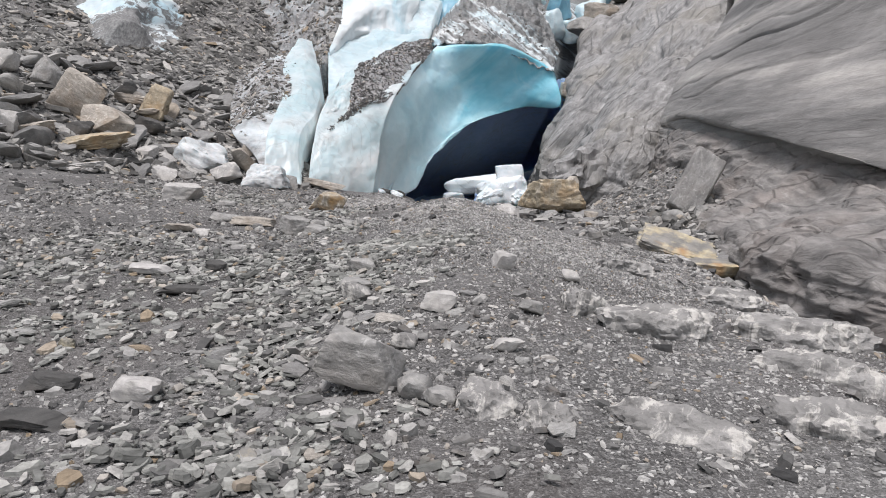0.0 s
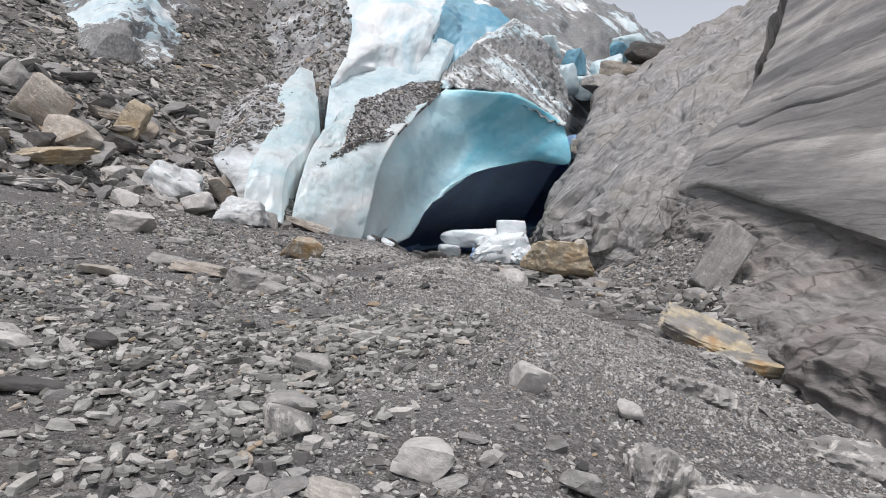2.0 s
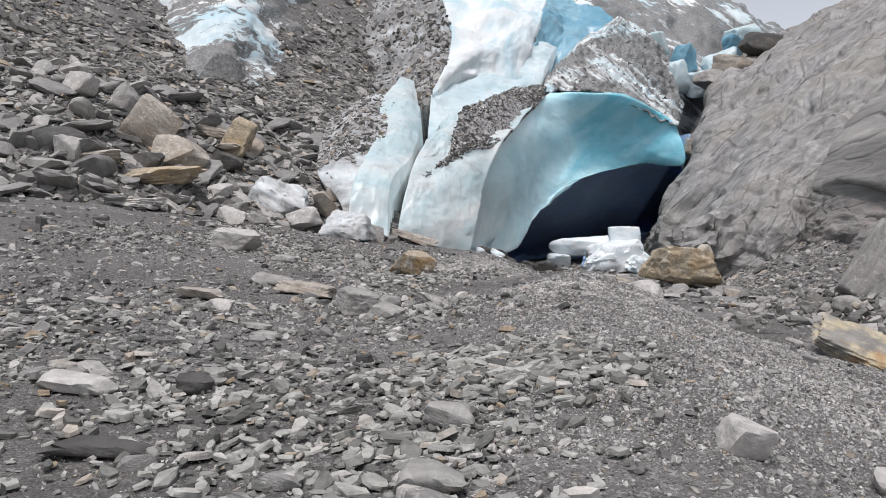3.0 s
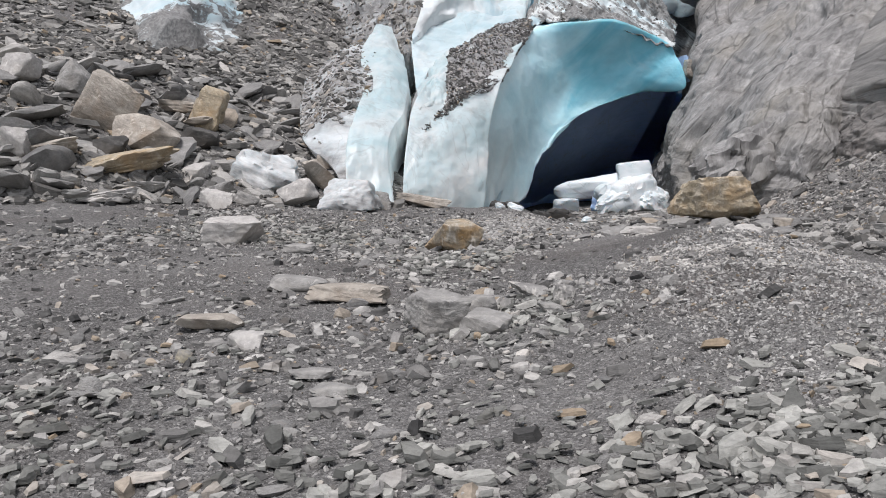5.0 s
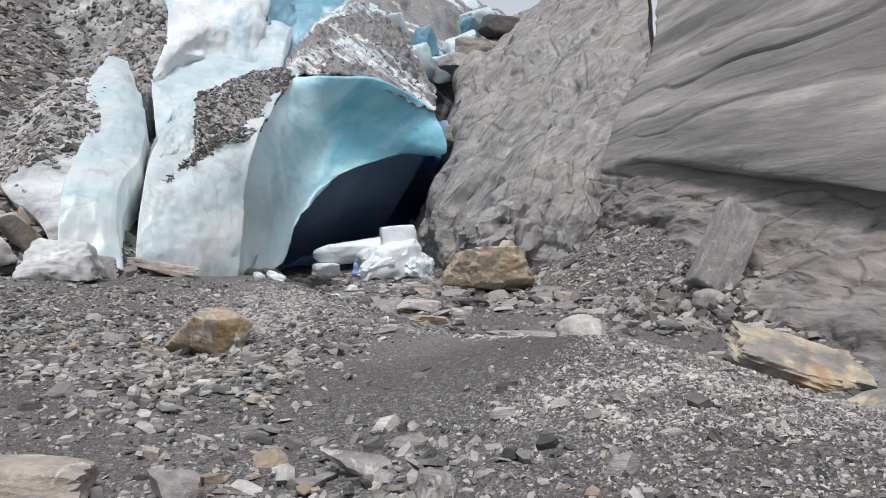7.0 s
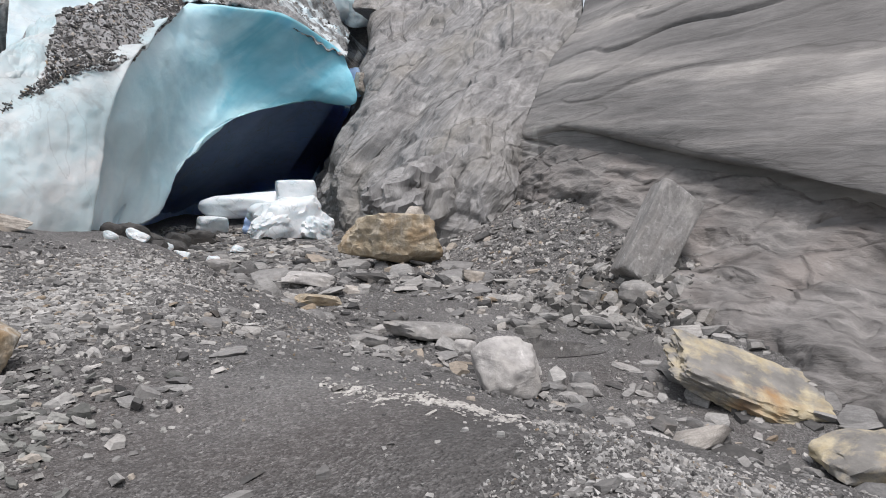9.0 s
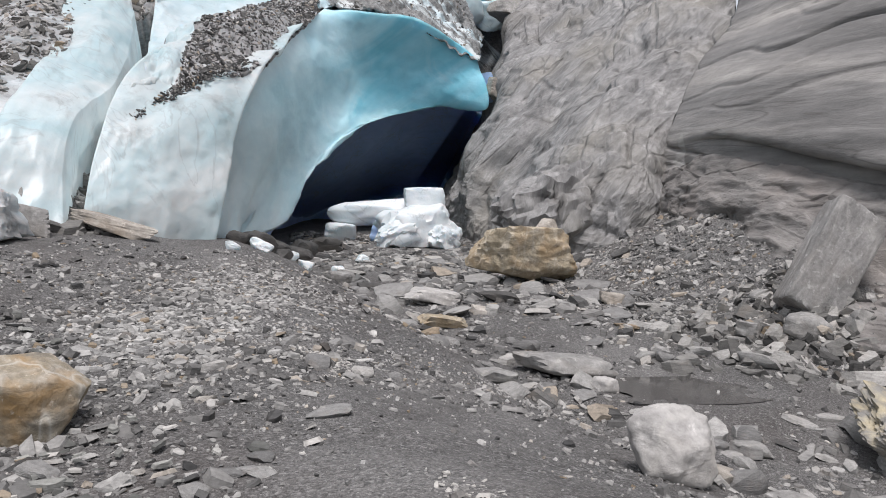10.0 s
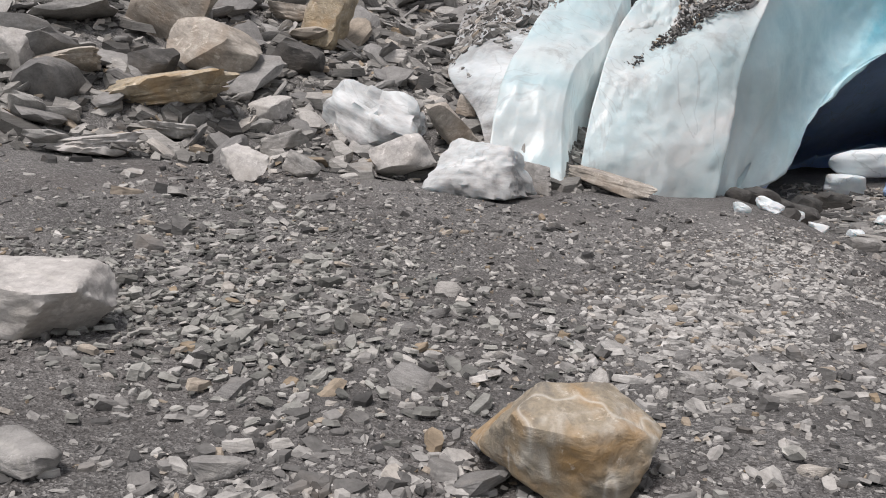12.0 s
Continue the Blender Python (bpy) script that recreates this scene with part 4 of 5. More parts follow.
for x, y, w, d, h, yaw, seed, mat, words in (
    (-2.15, 12.9, 0.34, 0.3, 0.2, 20, 70, GREY, "grey broken slate beside the block"),
    (-2.08, 12.4, 0.38, 0.3, 0.16, -20, 71, GREY, "tilted slate beside the block"),
    (-1.6, 12.65, 0.22, 0.18, 0.08, 10, 72, GREY, "small flat grey slate on gravel"),
    (-1.76, 13.6, 0.36, 0.25, 0.12, 0, 73, CRUST, "slate with white crust"),
    (-1.49, 13.0, 0.2, 0.18, 0.15, 30, 74, CRUST, "small stone with white crust"),
    (-2.64, 13.6, 0.24, 0.2, 0.2, 15, 75, GREY, "small grey stone behind the block"),
    (-4.1, 14.5, 0.75, 0.45, 0.16, -8, 76, GREY, "broad flat slate on gravel"),
    (-4.35, 12.75, 0.55, 0.35, 0.14, 10, 77, BROWN, "brownish flat slate on gravel"),
    (-3.82, 12.1, 0.27, 0.22, 0.13, 0, 78, PALE, "pale purplish stone on gravel"),
    (-2.96, 11.2, 0.28, 0.18, 0.07, -5, 79, GREY, "thin grey slate on gravel"),
    (-3.18, 11.5, 0.3, 0.15, 0.06, 12, 80, GREY, "thin grey slate on gravel"),
    (-4.13, 11.75, 0.13, 0.1, 0.1, 0, 81, YELLOW, "small yellow stone on gravel"),
    (-4.46, 18.95, 0.09, 0.08, 0.08, 0, 82, YELLOW, "small bright yellow stone on gravel"),
    (-4.75, 16.9, 0.45, 0.25, 0.12, -12, 83, GREY, "dark flat slate on gravel"),
    (-4.04, 17.3, 0.26, 0.12, 0.1, 50, 84, GREY, "tilted thin slate on gravel"),
    (-2.03, 5.0, 0.32, 0.24, 0.18, 15, 85, PALE, "pale grey block on gravel"),
    (-0.22, 4.85, 0.25, 0.22, 0.18, -20, 86, GREY, "grey stone beside the wedge-shaped one"),
    (-0.05, 4.7, 0.2, 0.2, 0.1, 10, 87, GREY, "small grey stone on gravel"),
    (-0.31, 5.8, 0.28, 0.16, 0.12, 60, 88, CRUST, "slate with white streaks on gravel"),
    (-2.46, 4.5, 0.45, 0.25, 0.08, -6, 89, DARK, "dark flat slate on gravel"),
    (-2.7, 5.2, 0.38, 0.2, 0.14, 12, 90, DARK, "dark tilted slate on gravel"),
    (-0.9, 7.65, 0.33, 0.25, 0.15, 0, 91, GREY, "grey rounded stone on gravel"),
    (0.45, 5.7, 0.23, 0.18, 0.11, 0, 92, PALE, "pale stone on gravel"),
    (-0.08, 6.95, 0.36, 0.3, 0.2, 15, 93, PALE, "pale grey angular stone on gravel"),
    (0.6, 8.2, 0.26, 0.24, 0.2, 0, 94, PALE, "rounded pale stone on the mound"),
    (-0.83, 7.3, 0.35, 0.28, 0.2, 10, 95, CRUST, "grey stone with a white vein"),
    (-0.91, 8.5, 0.3, 0.2, 0.14, -10, 96, GREY, "flat grey stone on gravel"),
    (-2.71, 9.1, 0.25, 0.2, 0.14, 25, 97, DARK, "dark stone on gravel"),
    (-3.39, 8.85, 0.5, 0.3, 0.12, 5, 98, PALE, "pale flat slate on gravel"),
    (-2.7, 7.95, 0.56, 0.25, 0.1, 12, 99, DARK, "long dark slate on gravel"),
    (1.3, 8.25, 0.2, 0.18, 0.14, 0, 100, PALE, "small pale stone on the mound"),
    (0.75, 6.9, 0.22, 0.2, 0.14, 40, 101, GREY, "grey stone on the mound"),
    (-3.05, 6.2, 0.14, 0.12, 0.1, 0, 102, YELLOW, "small yellow stone on gravel"),
    (-1.05, 4.0, 0.14, 0.12, 0.08, 0, 103, YELLOW, "small yellow stone on gravel"),
):
    boulder("stone", words, x, y, (w, d, h), mat, seed, (3, 6, yaw), 0.15, category="stone", group="stones of the trodden stretch", cuts=8, layers=0.03, level=3)

# ---- bedrock showing through the gravel, and white mineral crust ----
for x, y, w, d, h, yaw, seed in (
    (0.24, 4.6, 0.42, 0.4, 0.34, 10, 110), (0.56, 4.4, 0.34, 0.36, 0.3, -10, 111), (1.85, 7.0, 1.05, 0.7, 0.5, -16, 112),
    (1.35, 4.5, 0.95, 0.4, 0.36, -28, 113), (1.3, 7.4, 0.5, 0.5, 0.44, 10, 114), (3.3, 7.2, 1.3, 0.7, 0.5, -25, 115),
    (2.4, 4.9, 0.8, 0.5, 0.4, -20, 116), (3.1, 8.8, 0.9, 0.7, 0.4, -30, 117), (2.2, 9.6, 0.8, 0.6, 0.35, -20, 118), (2.9, 5.9, 1.1, 0.4, 0.36, -32, 119),
):
    boulder("rock_outcrop", "low grey bedrock outcrop with white mineral streaks", x, y, (w, d, 1.2 * h), CRUST, seed, (0, 4, yaw), 0.62, category="rock", group="low bedrock outcrops", cuts=16, worn=9, rough=0.1, grain=2.2, block=0.8, level=5)
# ---- boulders of the moraine ----
for x, y, w, d, h, tx, ty, yaw, seed, mat, lay, words in (
    (-12.6, 26.9, 1.7, 0.9, 1.7, 0, 35, 10, 130, BROWN, 0.02, "pointed brown-grey slab on the moraine"),
    (-11.5, 26.8, 1.9, 1.3, 1.0, 0, 18, 0, 131, BROWN, 0.02, "broad brown-grey boulder on the moraine"),
    (-11.3, 25.2, 2.6, 1.3, 0.62, 4, -8, 6, 132, ORANGE, 0.09, "layered orange-brown slate slab at the moraine foot"),
    (-11.95, 25.7, 0.8, 0.6, 0.6, 0, 8, 10, 133, DARK, 0.0, "dark square block on the moraine"),
    (-10.95, 29.8, 1.0, 0.8, 1.5, 0, 24, 8, 134, ORANGE, 0.05, "ochre boulder on the moraine slope"),
    (-12.9, 24.6, 1.5, 0.7, 0.4, 0, -8, 12, 135, BROWN, 0.06, "long brown slab on the moraine"),
    (-13.5, 24.2, 0.7, 0.6, 0.8, 0, 0, 0, 136, PALE, 0.0, "pale greenish block at the moraine foot"),
    (-10.95, 23.1, 1.6, 0.8, 0.34, 0, -5, 4, 137, PALE, 0.08, "pale layered slab at the moraine foot"),
    (-10.6, 24.5, 1.2, 0.7, 0.3, 0, 6, -6, 138, GREY, 0.06, "flat grey slab at the moraine foot"),
    (-10.05, 26.4, 0.65, 0.5, 0.5, 0, 10, 0, 139, PALE, 0.0, "pale block on the moraine"),
    (-8.45, 23.5, 0.75, 0.5, 0.45, 0, 14, 10, 140, PALE, 0.02, "pale wedge at the moraine foot"),
    (-8.0, 24.2, 0.6, 0.4, 0.3, 0, 25, 0, 141, GREY, 0.03, "grey slab at the moraine foot"),
    (-7.3, 26.0, 1.05, 0.8, 0.68, 0, -12, 10, 142, PALE, 0.03, "pale angular block beside the ice"),
    (-7.1, 27.6, 0.55, 0.8, 1.2, 0, -38, 12, 143, BROWN, 0.02, "slanting brown-grey slab beside the ice"),
    (-7.3, 29.0, 0.55, 0.5, 0.6, 0, 10, 0, 144, BROWN, 0.0, "brown block beside the ice"),
    (-8.1, 27.9, 0.6, 0.5, 0.45, 0, 10, 20, 145, GREY, 0.0, "grey block on the moraine"),
    (-9.4, 30.0, 0.7, 0.5, 0.32, 0, 5, 0, 146, PALE, 0.03, "pale flat block on the moraine"),
    # a dark boulder put where shade fills a hollow under the rocks
    (-10.6, 28.3, 1.2, 0.7, 0.6, 0, 12, -6, 147, DARK, 0.0, "dark boulder standing in for the shaded hollow below the ochre one"),
    (-14.4, 28.4, 1.2, 0.9, 1.3, 0, -10, 0, 148, GREY, 0.02, "grey boulder on the moraine slope"),
    (-15.8, 28.2, 1.1, 0.9, 0.9, 0, 0, 0, 149, PALE, 0.0, "pale boulder on the moraine slope"),
    (-12.1, 30.5, 1.6, 0.8, 0.4, 0, 10, 14, 150, BROWN, 0.06, "brown slab on the moraine slope"),
    (-9.2, 25.6, 0.8, 0.5, 0.3, 0, -14, 0, 151, GREY, 0.04, "grey slab at the moraine foot"),
    (-6.5, 28.0, 0.5, 0.4, 0.3, 0, 0, 0, 152, GREY, 0.0, "grey stone against the ice"),
):
    boulder("moraine_boulder", words, x, y, (w, d, h), mat, seed, (tx, ty, yaw), 0.12, group="boulders of the moraine", cuts=6, layers=lay * 1.6, level=4)
boulder("brown_slab", "long low brown slab at the foot of the ice", -4.35, 27.9, (1.7, 0.5, 0.3), BROWN, 160, (0, 10, -14), 0.15, cuts=5, layers=0.05)
boulder("grey_block", "grey block between ice block and ice face", -5.4, 27.0, (0.7, 0.5, 0.5), GREY, 161, (0, 10, 0), 0.15, cuts=6)

# ---- broken ice ----
def ice_lump(label, x, y, size, seed, turn=(0, 0, 0), sink=0.08, z=None, mat=ICE_CLEAN, worn=9, cuts=12, rough=0.07, **shape):
    return boulder("ice_block", label, x, y, size, mat, seed, turn, sink, z, "ice", "fallen ice blocks", cuts=cuts, worn=worn, rough=rough, **shape)


ice_lump("dirty white ice block with a gritty top at the moraine foot", -5.95, 25.7, (1.6, 1.1, 0.95), 170, (0, -4, 6), 0.15, None, ICE_GRITTY, 26, 3, 0.06, grain=2.0, level=5, faces=(
    (-0.5, -0.55, 0.7, 0.55), (0.35, -0.85, 0.4, 0.62), (0.3, 0.1, 0.95, 0.75), (1, -0.1, 0.15, 0.85), (-1, 0.1, 0.2, 0.9), (0, 1, 0.2, 0.85), (0, 0, -1, 0.7)))
ice_lump("dirty smooth ice hump among the moraine stones", -8.5, 27.5, (2.1, 1.7, 1.4), 171, (0, 24, 0), 0.6, None, ICE_GRITTY, 14, 10, 0.16)
heap = land1(3.0, 41.0)
ice_lump("white fallen ice heap at the cave mouth", 3.1, 41.2, (3.1, 2.0, 1.6), 172, (0, -14, 5), 0.12, rough=0.1, cuts=9, worn=26, grain=2.0)
ice_lump("broken white ice at the foot of the heap", 2.1, 40.6, (1.7, 1.1, 0.8), 178, (0, -24, 15), 0.15, rough=0.12, cuts=8, worn=26, grain=2.0)
ice_lump("broken white ice at the foot of the heap", 3.9, 40.7, (1.4, 1.0, 1.0), 179, (0, 26, 30), 0.15, rough=0.12, cuts=8, worn=26, grain=2.0)
ice_lump("white ice chunk on the ice heap", 4.15, 41.1, (0.9, 0.8, 1.1), 177, (0, 14, 0), 0.15, rough=0.18, worn=18)
ice_lump("white ice block on top of the ice heap", 3.3, 42.0, (1.5, 1.1, 0.9), 173, (0, -4, 0), 0.0, heap + 1.2, cuts=4, worn=14, rough=0.03, block=1.0, skew=0.1)
ice_lump("long white ice log lying on the ice heap", 1.4, 42.8, (3.2, 1.0, 1.0), 174, (0, -3, -4), 0.0, heap + 0.6, cuts=8, worn=6, rough=0.06)
ice_lump("pale ice block under the ice log", 0.3, 42.6, (1.2, 0.9, 0.85), 175, (0, 10, 0), 0.1, cuts=6)
ice_lump("dark stone-like ice block under the ice log", 1.9, 42.9, (1.0, 0.9, 0.9), 176, (0, 10, 0), 0.1, None, CAVE, cuts=6)
for x, y, s, seed in ((-1.9, 29.4, 0.5, 180), (-1.0, 31.5, 0.4, 181), (-0.2, 33.0, 0.35, 182), (-2.3, 27.4, 0.3, 183), (0.6, 35.5, 0.4, 184), (-1.4, 33.5, 0.5, 185)):
    ice_lump("small white ice chunk on the gravel by the cave", x, y, (s, s * 0.8, s * 0.6), seed, (0, 10, seed * 7 % 90), 0.15, cuts=14, worn=9, rough=0.1)

# ---- dark blocks on the rock above the cave ----
for x, y, z, w, h, seed, mat in ((9.6, 54.5, 12.6, 2.4, 1.4, 190, GREY), (11.0, 55.5, 13.6, 2.6, 1.3, 191, BROWN), (13.0, 57.0, 15.4, 2.6, 1.5, 192, DARK), (7.4, 47.4, 7.4, 1.2, 1.0, 193, BROWN)):
    boulder("perched_block", "dark block perched on the rock beside the glacier", x, y, (w, w * 0.7, h), mat, seed, (0, 8, 10), 0.3, z, "boulder", "perched blocks", cuts=6, layers=0.03)

# ---- puddle ----
bm = bmesh.new()
ring = [bm.verts.new((1.3 * (1 + 0.22 * math.sin(3 * a + 1) + 0.1 * math.sin(7 * a)) * math.cos(a), 1.0 * (1 + 0.2 * math.cos(2 * a)) * math.sin(a), 0)) for a in (i * math.tau / 40 for i in range(40))]
bm.faces.new(ring)
me = bpy.data.meshes.new("puddle")
bm.to_mesh(me)
bm.free()
me.materials.append(WATER)
puddle = new("puddle", me)
puddle.location = (4.15, 23.25, 0.155)
tagged(puddle, "shallow dark puddle of silty meltwater", "water", kind="structure")

# ---- loose stones ----
def chip(rnd, n, thick):
    """A flat split of slate: an uneven polygon with a smaller, shifted top."""
    a = np.sort(np.linspace(0, 2 * np.pi, n, endpoint=False) + rnd.uniform(-0.3, 0.3, n))
    r = rnd.uniform(0.62, 1.0, n)
    low = np.stack([r * np.cos(a), 0.58 * r * np.sin(a), np.zeros(n) - thick / 2], 1)
    top = low * np.array([1, 1, -1]) * np.array([*rnd.uniform(0.72, 0.95, 2), 1]) + np.array([*rnd.uniform(-0.08, 0.08, 2), 0])
    top[:, 2] += rnd.uniform(-0.3, 0.3, n) * thick
    tris = [(0, i + 1, i) for i in range(1, n - 1)] + [(n, n + i, n + i + 1) for i in range(1, n - 1)]
    for i in range(n):
        j = (i + 1) % n
        tris += [(i, j, n + j), (i, n + j, n + i)]
    return np.concatenate([low, top]), np.array(tris)


def slopes(x, y, e=0.15):
    return (land(x + e, y) - land(x - e, y)) / (2 * e), (land(x, y + e) - land(x, y - e)) / (2 * e)


def turned(n, rnd, sx, sy, tilt):
    """n turns: any heading, leaning with the ground, tilted a little."""
    yaw = rnd.uniform(0, 2 * np.pi, n)
    ax, ay = np.arctan(sy) + rnd.normal(0, tilt, n), -np.arctan(sx) + rnd.normal(0, tilt, n)
    cz, sz, cx, sx_, cy, sy_ = np.cos(yaw), np.sin(yaw), np.cos(ax), np.sin(ax), np.cos(ay), np.sin(ay)
    o, i = np.zeros(n), np.ones(n)
    rz = np.array([[cz, -sz, o], [sz, cz, o], [o, o, i]]).transpose(2, 0, 1)
    rx = np.array([[i, o, o], [o, cx, -sx_], [o, sx_, cx]]).transpose(2, 0, 1)
    ry = np.array([[cy, o, sy_], [o, i, o], [-sy_, o, cy]]).transpose(2, 0, 1)
    return rx @ ry @ rz


def strew(name, label, place, size, rnd, tilt=0.16, sides=6, thick=(0.14, 0.5), mat=SLATE, lean=None, sunk=0.12):
    """Many stones in one mesh, at the given places, with the given half-lengths."""
    n = len(place)
    protos = [chip(rnd, sides, t) for t in np.linspace(*thick, 12)]
    kind = rnd.integers(0, len(protos), n)
    sx, sy = slopes(place[:, 0], place[:, 1]) if lean is None else lean
    turn = turned(n, rnd, sx, sy, tilt)
    grow = size[:, None] * np.stack([rnd.uniform(0.85, 1.25, n), rnd.uniform(0.75, 1.2, n), rnd.uniform(0.7, 1.3, n)], 1)
    verts, faces, base = [], [], 0
    for k, (v, f) in enumerate(protos):
        at = np.nonzero(kind == k)[0]
        if not len(at):
            continue
        p = np.einsum("nij,nvj->nvi", turn[at], v[None] * grow[at][:, None, :]) + place[at][:, None, :]
        p[..., 2] += (np.linspace(*thick, 12)[k] * size[at] * (0.5 - sunk))[:, None]
        verts.append(p.reshape(-1, 3))
        faces.append((f[None] + base + (np.arange(len(at)) * len(v))[:, None, None]).reshape(-1, 3))
        base += len(at) * len(v)
    verts, faces = np.concatenate(verts), np.concatenate(faces)
    me = bpy.data.meshes.new(name)
    me.vertices.add(len(verts))
    me.vertices.foreach_set("co", verts.astype(np.float32).ravel())
    me.loops.add(faces.size)
    me.loops.foreach_set("vertex_index", faces.astype(np.int32).ravel())
    me.polygons.add(len(faces))
    me.polygons.foreach_set("loop_start", np.arange(0, faces.size, 3, dtype=np.int32))
    me.polygons.foreach_set("use_smooth", np.zeros(len(faces), bool))
    me.update(calc_edges=True)
    me.materials.append(mat)
    return tagged(new(name, me), label, "stones", kind="stuff")


def on_land(x, y):
    return np.stack([x, y, land(x, y)], 1)


def sizes(rnd, n, lo, hi, power=2.2):
    """Half-lengths, the small ones far more common."""
    return lo * (1 - rnd.random(n) * (1 - (lo / hi) ** power)) ** (-1 / power)


def patchy(x, y, seed, scale=0.5):
    return fbm(x * scale, y * scale, 0 * x, 3, seed)


def silt(x, y):
    """Where bare silt shows: the trodden strip and a hollow by the ochre boulder."""
    strip = np.exp(-((x + 0.35) / 1.2) ** 2 - ((y - 16.8) / 2.0) ** 2) + np.exp(-((x + 1.4) / 1.0) ** 2 - ((y - 15.2) / 1.0) ** 2)
    trail = 0.7 * np.exp(-((x + 2.6) / 0.8) ** 2 - ((y - 3.6) / 1.3) ** 2) + 0.8 * np.exp(-((x - 0.4) / 0.9) ** 2 - ((y - 3.2) / 0.5) ** 2)
    return strip + trail


rnd = np.random.default_rng(7)


def field(n, x0, x1, y0, y1, keep):
    x, y = rnd.uniform(x0, x1, n), rnd.uniform(y0, y1, n)
    ok = keep(x, y)
    return x[ok], y[ok]


def moraine(x, y):
    return (x + 10) * -0.606 + (y - 24.3) * 0.795


def on_path(x, y):
    coarse = (smooth(2.0, -1.5, x) * smooth(29, 12, y) + 0.35) * (1 - 0.97 * np.exp(-((x - 0.9) / 1.9) ** 2 - ((y - 12) / 3.6) ** 4))
    return (rnd.random(len(x)) < np.clip(0.58 + 1.0 * patchy(x, y, 3), 0.2, 1) * coarse * (1 - 0.93 * np.clip(silt(x, y), 0, 1))) & (moraine(x, y) < 0.5)


x, y = field(64000, -8.5, 5.2, 0.8, 27, on_path)
strew("slate_gravel", "loose grey slate chips strewn over the gravel", on_land(x, y), sizes(rnd, len(x), 0.02, 0.13, 1.9), rnd, 0.3, 6, (0.18, 0.6))
spread = rnd.normal(0, 1, (900, 2)) * (0.55, 0.5) + (-3.35, 17.2)
strew("slate_heap", "broken slates heaped beside the ochre boulder", on_land(spread[:, 0], spread[:, 1]), sizes(rnd, 900, 0.03, 0.13, 1.7), rnd, 0.25)
spread = rnd.normal(0, 1, (3400, 2)) * np.where(np.arange(3400)[:, None] < 2500, (0.65, 1.5), (0.55, 0.8)) + np.where(np.arange(3400)[:, None] < 2500, (-1.75, 23.9), (-2.45, 20.9))
strew("pale_gravel", "pale fine stones on the ridge before the cave", on_land(spread[:, 0], spread[:, 1]), np.where(np.arange(3400) < 2500, 0.85, 1.4) * sizes(rnd, 3400, 0.026, 0.075, 2), rnd, 0.2, 5, (0.2, 0.55), CHIP)
x, y = field(30000, -0.8, 4.7, 1.5, 16, lambda x, y: (rnd.random(len(x)) < 0.75 + 0.5 * patchy(x, y, 21, 0.7)) & (silt(x, y) < 0.3))
strew("mound_gravel", "pale grey chips on the gravel mound", on_land(x, y), sizes(rnd, len(x), 0.013, 0.045, 2), rnd, 0.25, 4, (0.2, 0.6), CHIP)
x, y = field(46000, -1.3, 3.4, 8.0, 15.6, lambda x, y: (silt(x, y) < 0.5) & (rnd.random(len(x)) < 1.15 * np.exp(-((x - 0.9) / 1.9) ** 4)))
strew("mound_grit", "fine angular grit covering the gravel mound", on_land(x, y), sizes(rnd, len(x), 0.008, 0.028, 1.8), rnd, 0.35, 3, (0.4, 1.0), CHIP)
x, y = field(28000, -5.5, 4.8, 0.8, 22, lambda x, y: rnd.random(len(x)) < (0.65 + 0.5 * patchy(x, y, 9, 0.8)) * (1 - 0.94 * np.clip(silt(x, y), 0, 1)))
strew("fine_gravel", "fine grey gravel", on_land(x, y), sizes(rnd, len(x), 0.01, 0.03, 2), rnd, 0.3, 3, (0.5, 1.0), CHIP)
x, y = field(13000, -1.5, 9.5, 16, 46, lambda x, y: (x > np.interp(y, ALONG, EDGE) + 0.6) & (np.hypot((x - 4.15) / 1.25, (y - 23.25) / 1.1) > 1) & (rnd.random(len(x)) < 0.75 + 0.8 * patchy(x, y, 13, 0.35)))
strew("stream_stones", "dark slabs and cobbles of the stream bed and scree", on_land(x, y), sizes(rnd, len(x), 0.05, 0.36, 1.9), rnd, 0.2)
x, y = field(10000, -26, -7, 5, 30, lambda x, y: (moraine(x, y) < 0.6) & (rnd.random(len(x)) < 0.7 + 0.7 * patchy(x, y, 15, 0.35)))
strew("slate_field", "flat slates lying on the gravel", on_land(x, y), sizes(rnd, len(x), 0.045, 0.3, 2.0), rnd)
x, y = field(6500, -9.5, -2.5, 17.5, 25, lambda x, y: (moraine(x, y) < 0.3) & (rnd.random(len(x)) < 0.75 + 0.6 * patchy(x, y, 27, 0.6)))
strew("slate_litter", "small grey slates scattered below the moraine", on_land(x, y), sizes(rnd, len(x), 0.02, 0.1, 1.9), rnd, 0.28, 5, (0.18, 0.6))


def on_moraine(x, y):
    d = moraine(x, y)
    behind_ice = (x > -8.2 + 0.02 * y) & (d > 2.5) & (y < 39)
    return (d > -0.5) & (d < 48) & ~behind_ice & (rnd.random(len(x)) < np.clip(1.25 - d / 26, 0.3, 1) * (0.85 + 0.4 * patchy(x, y, 17, 0.3)))


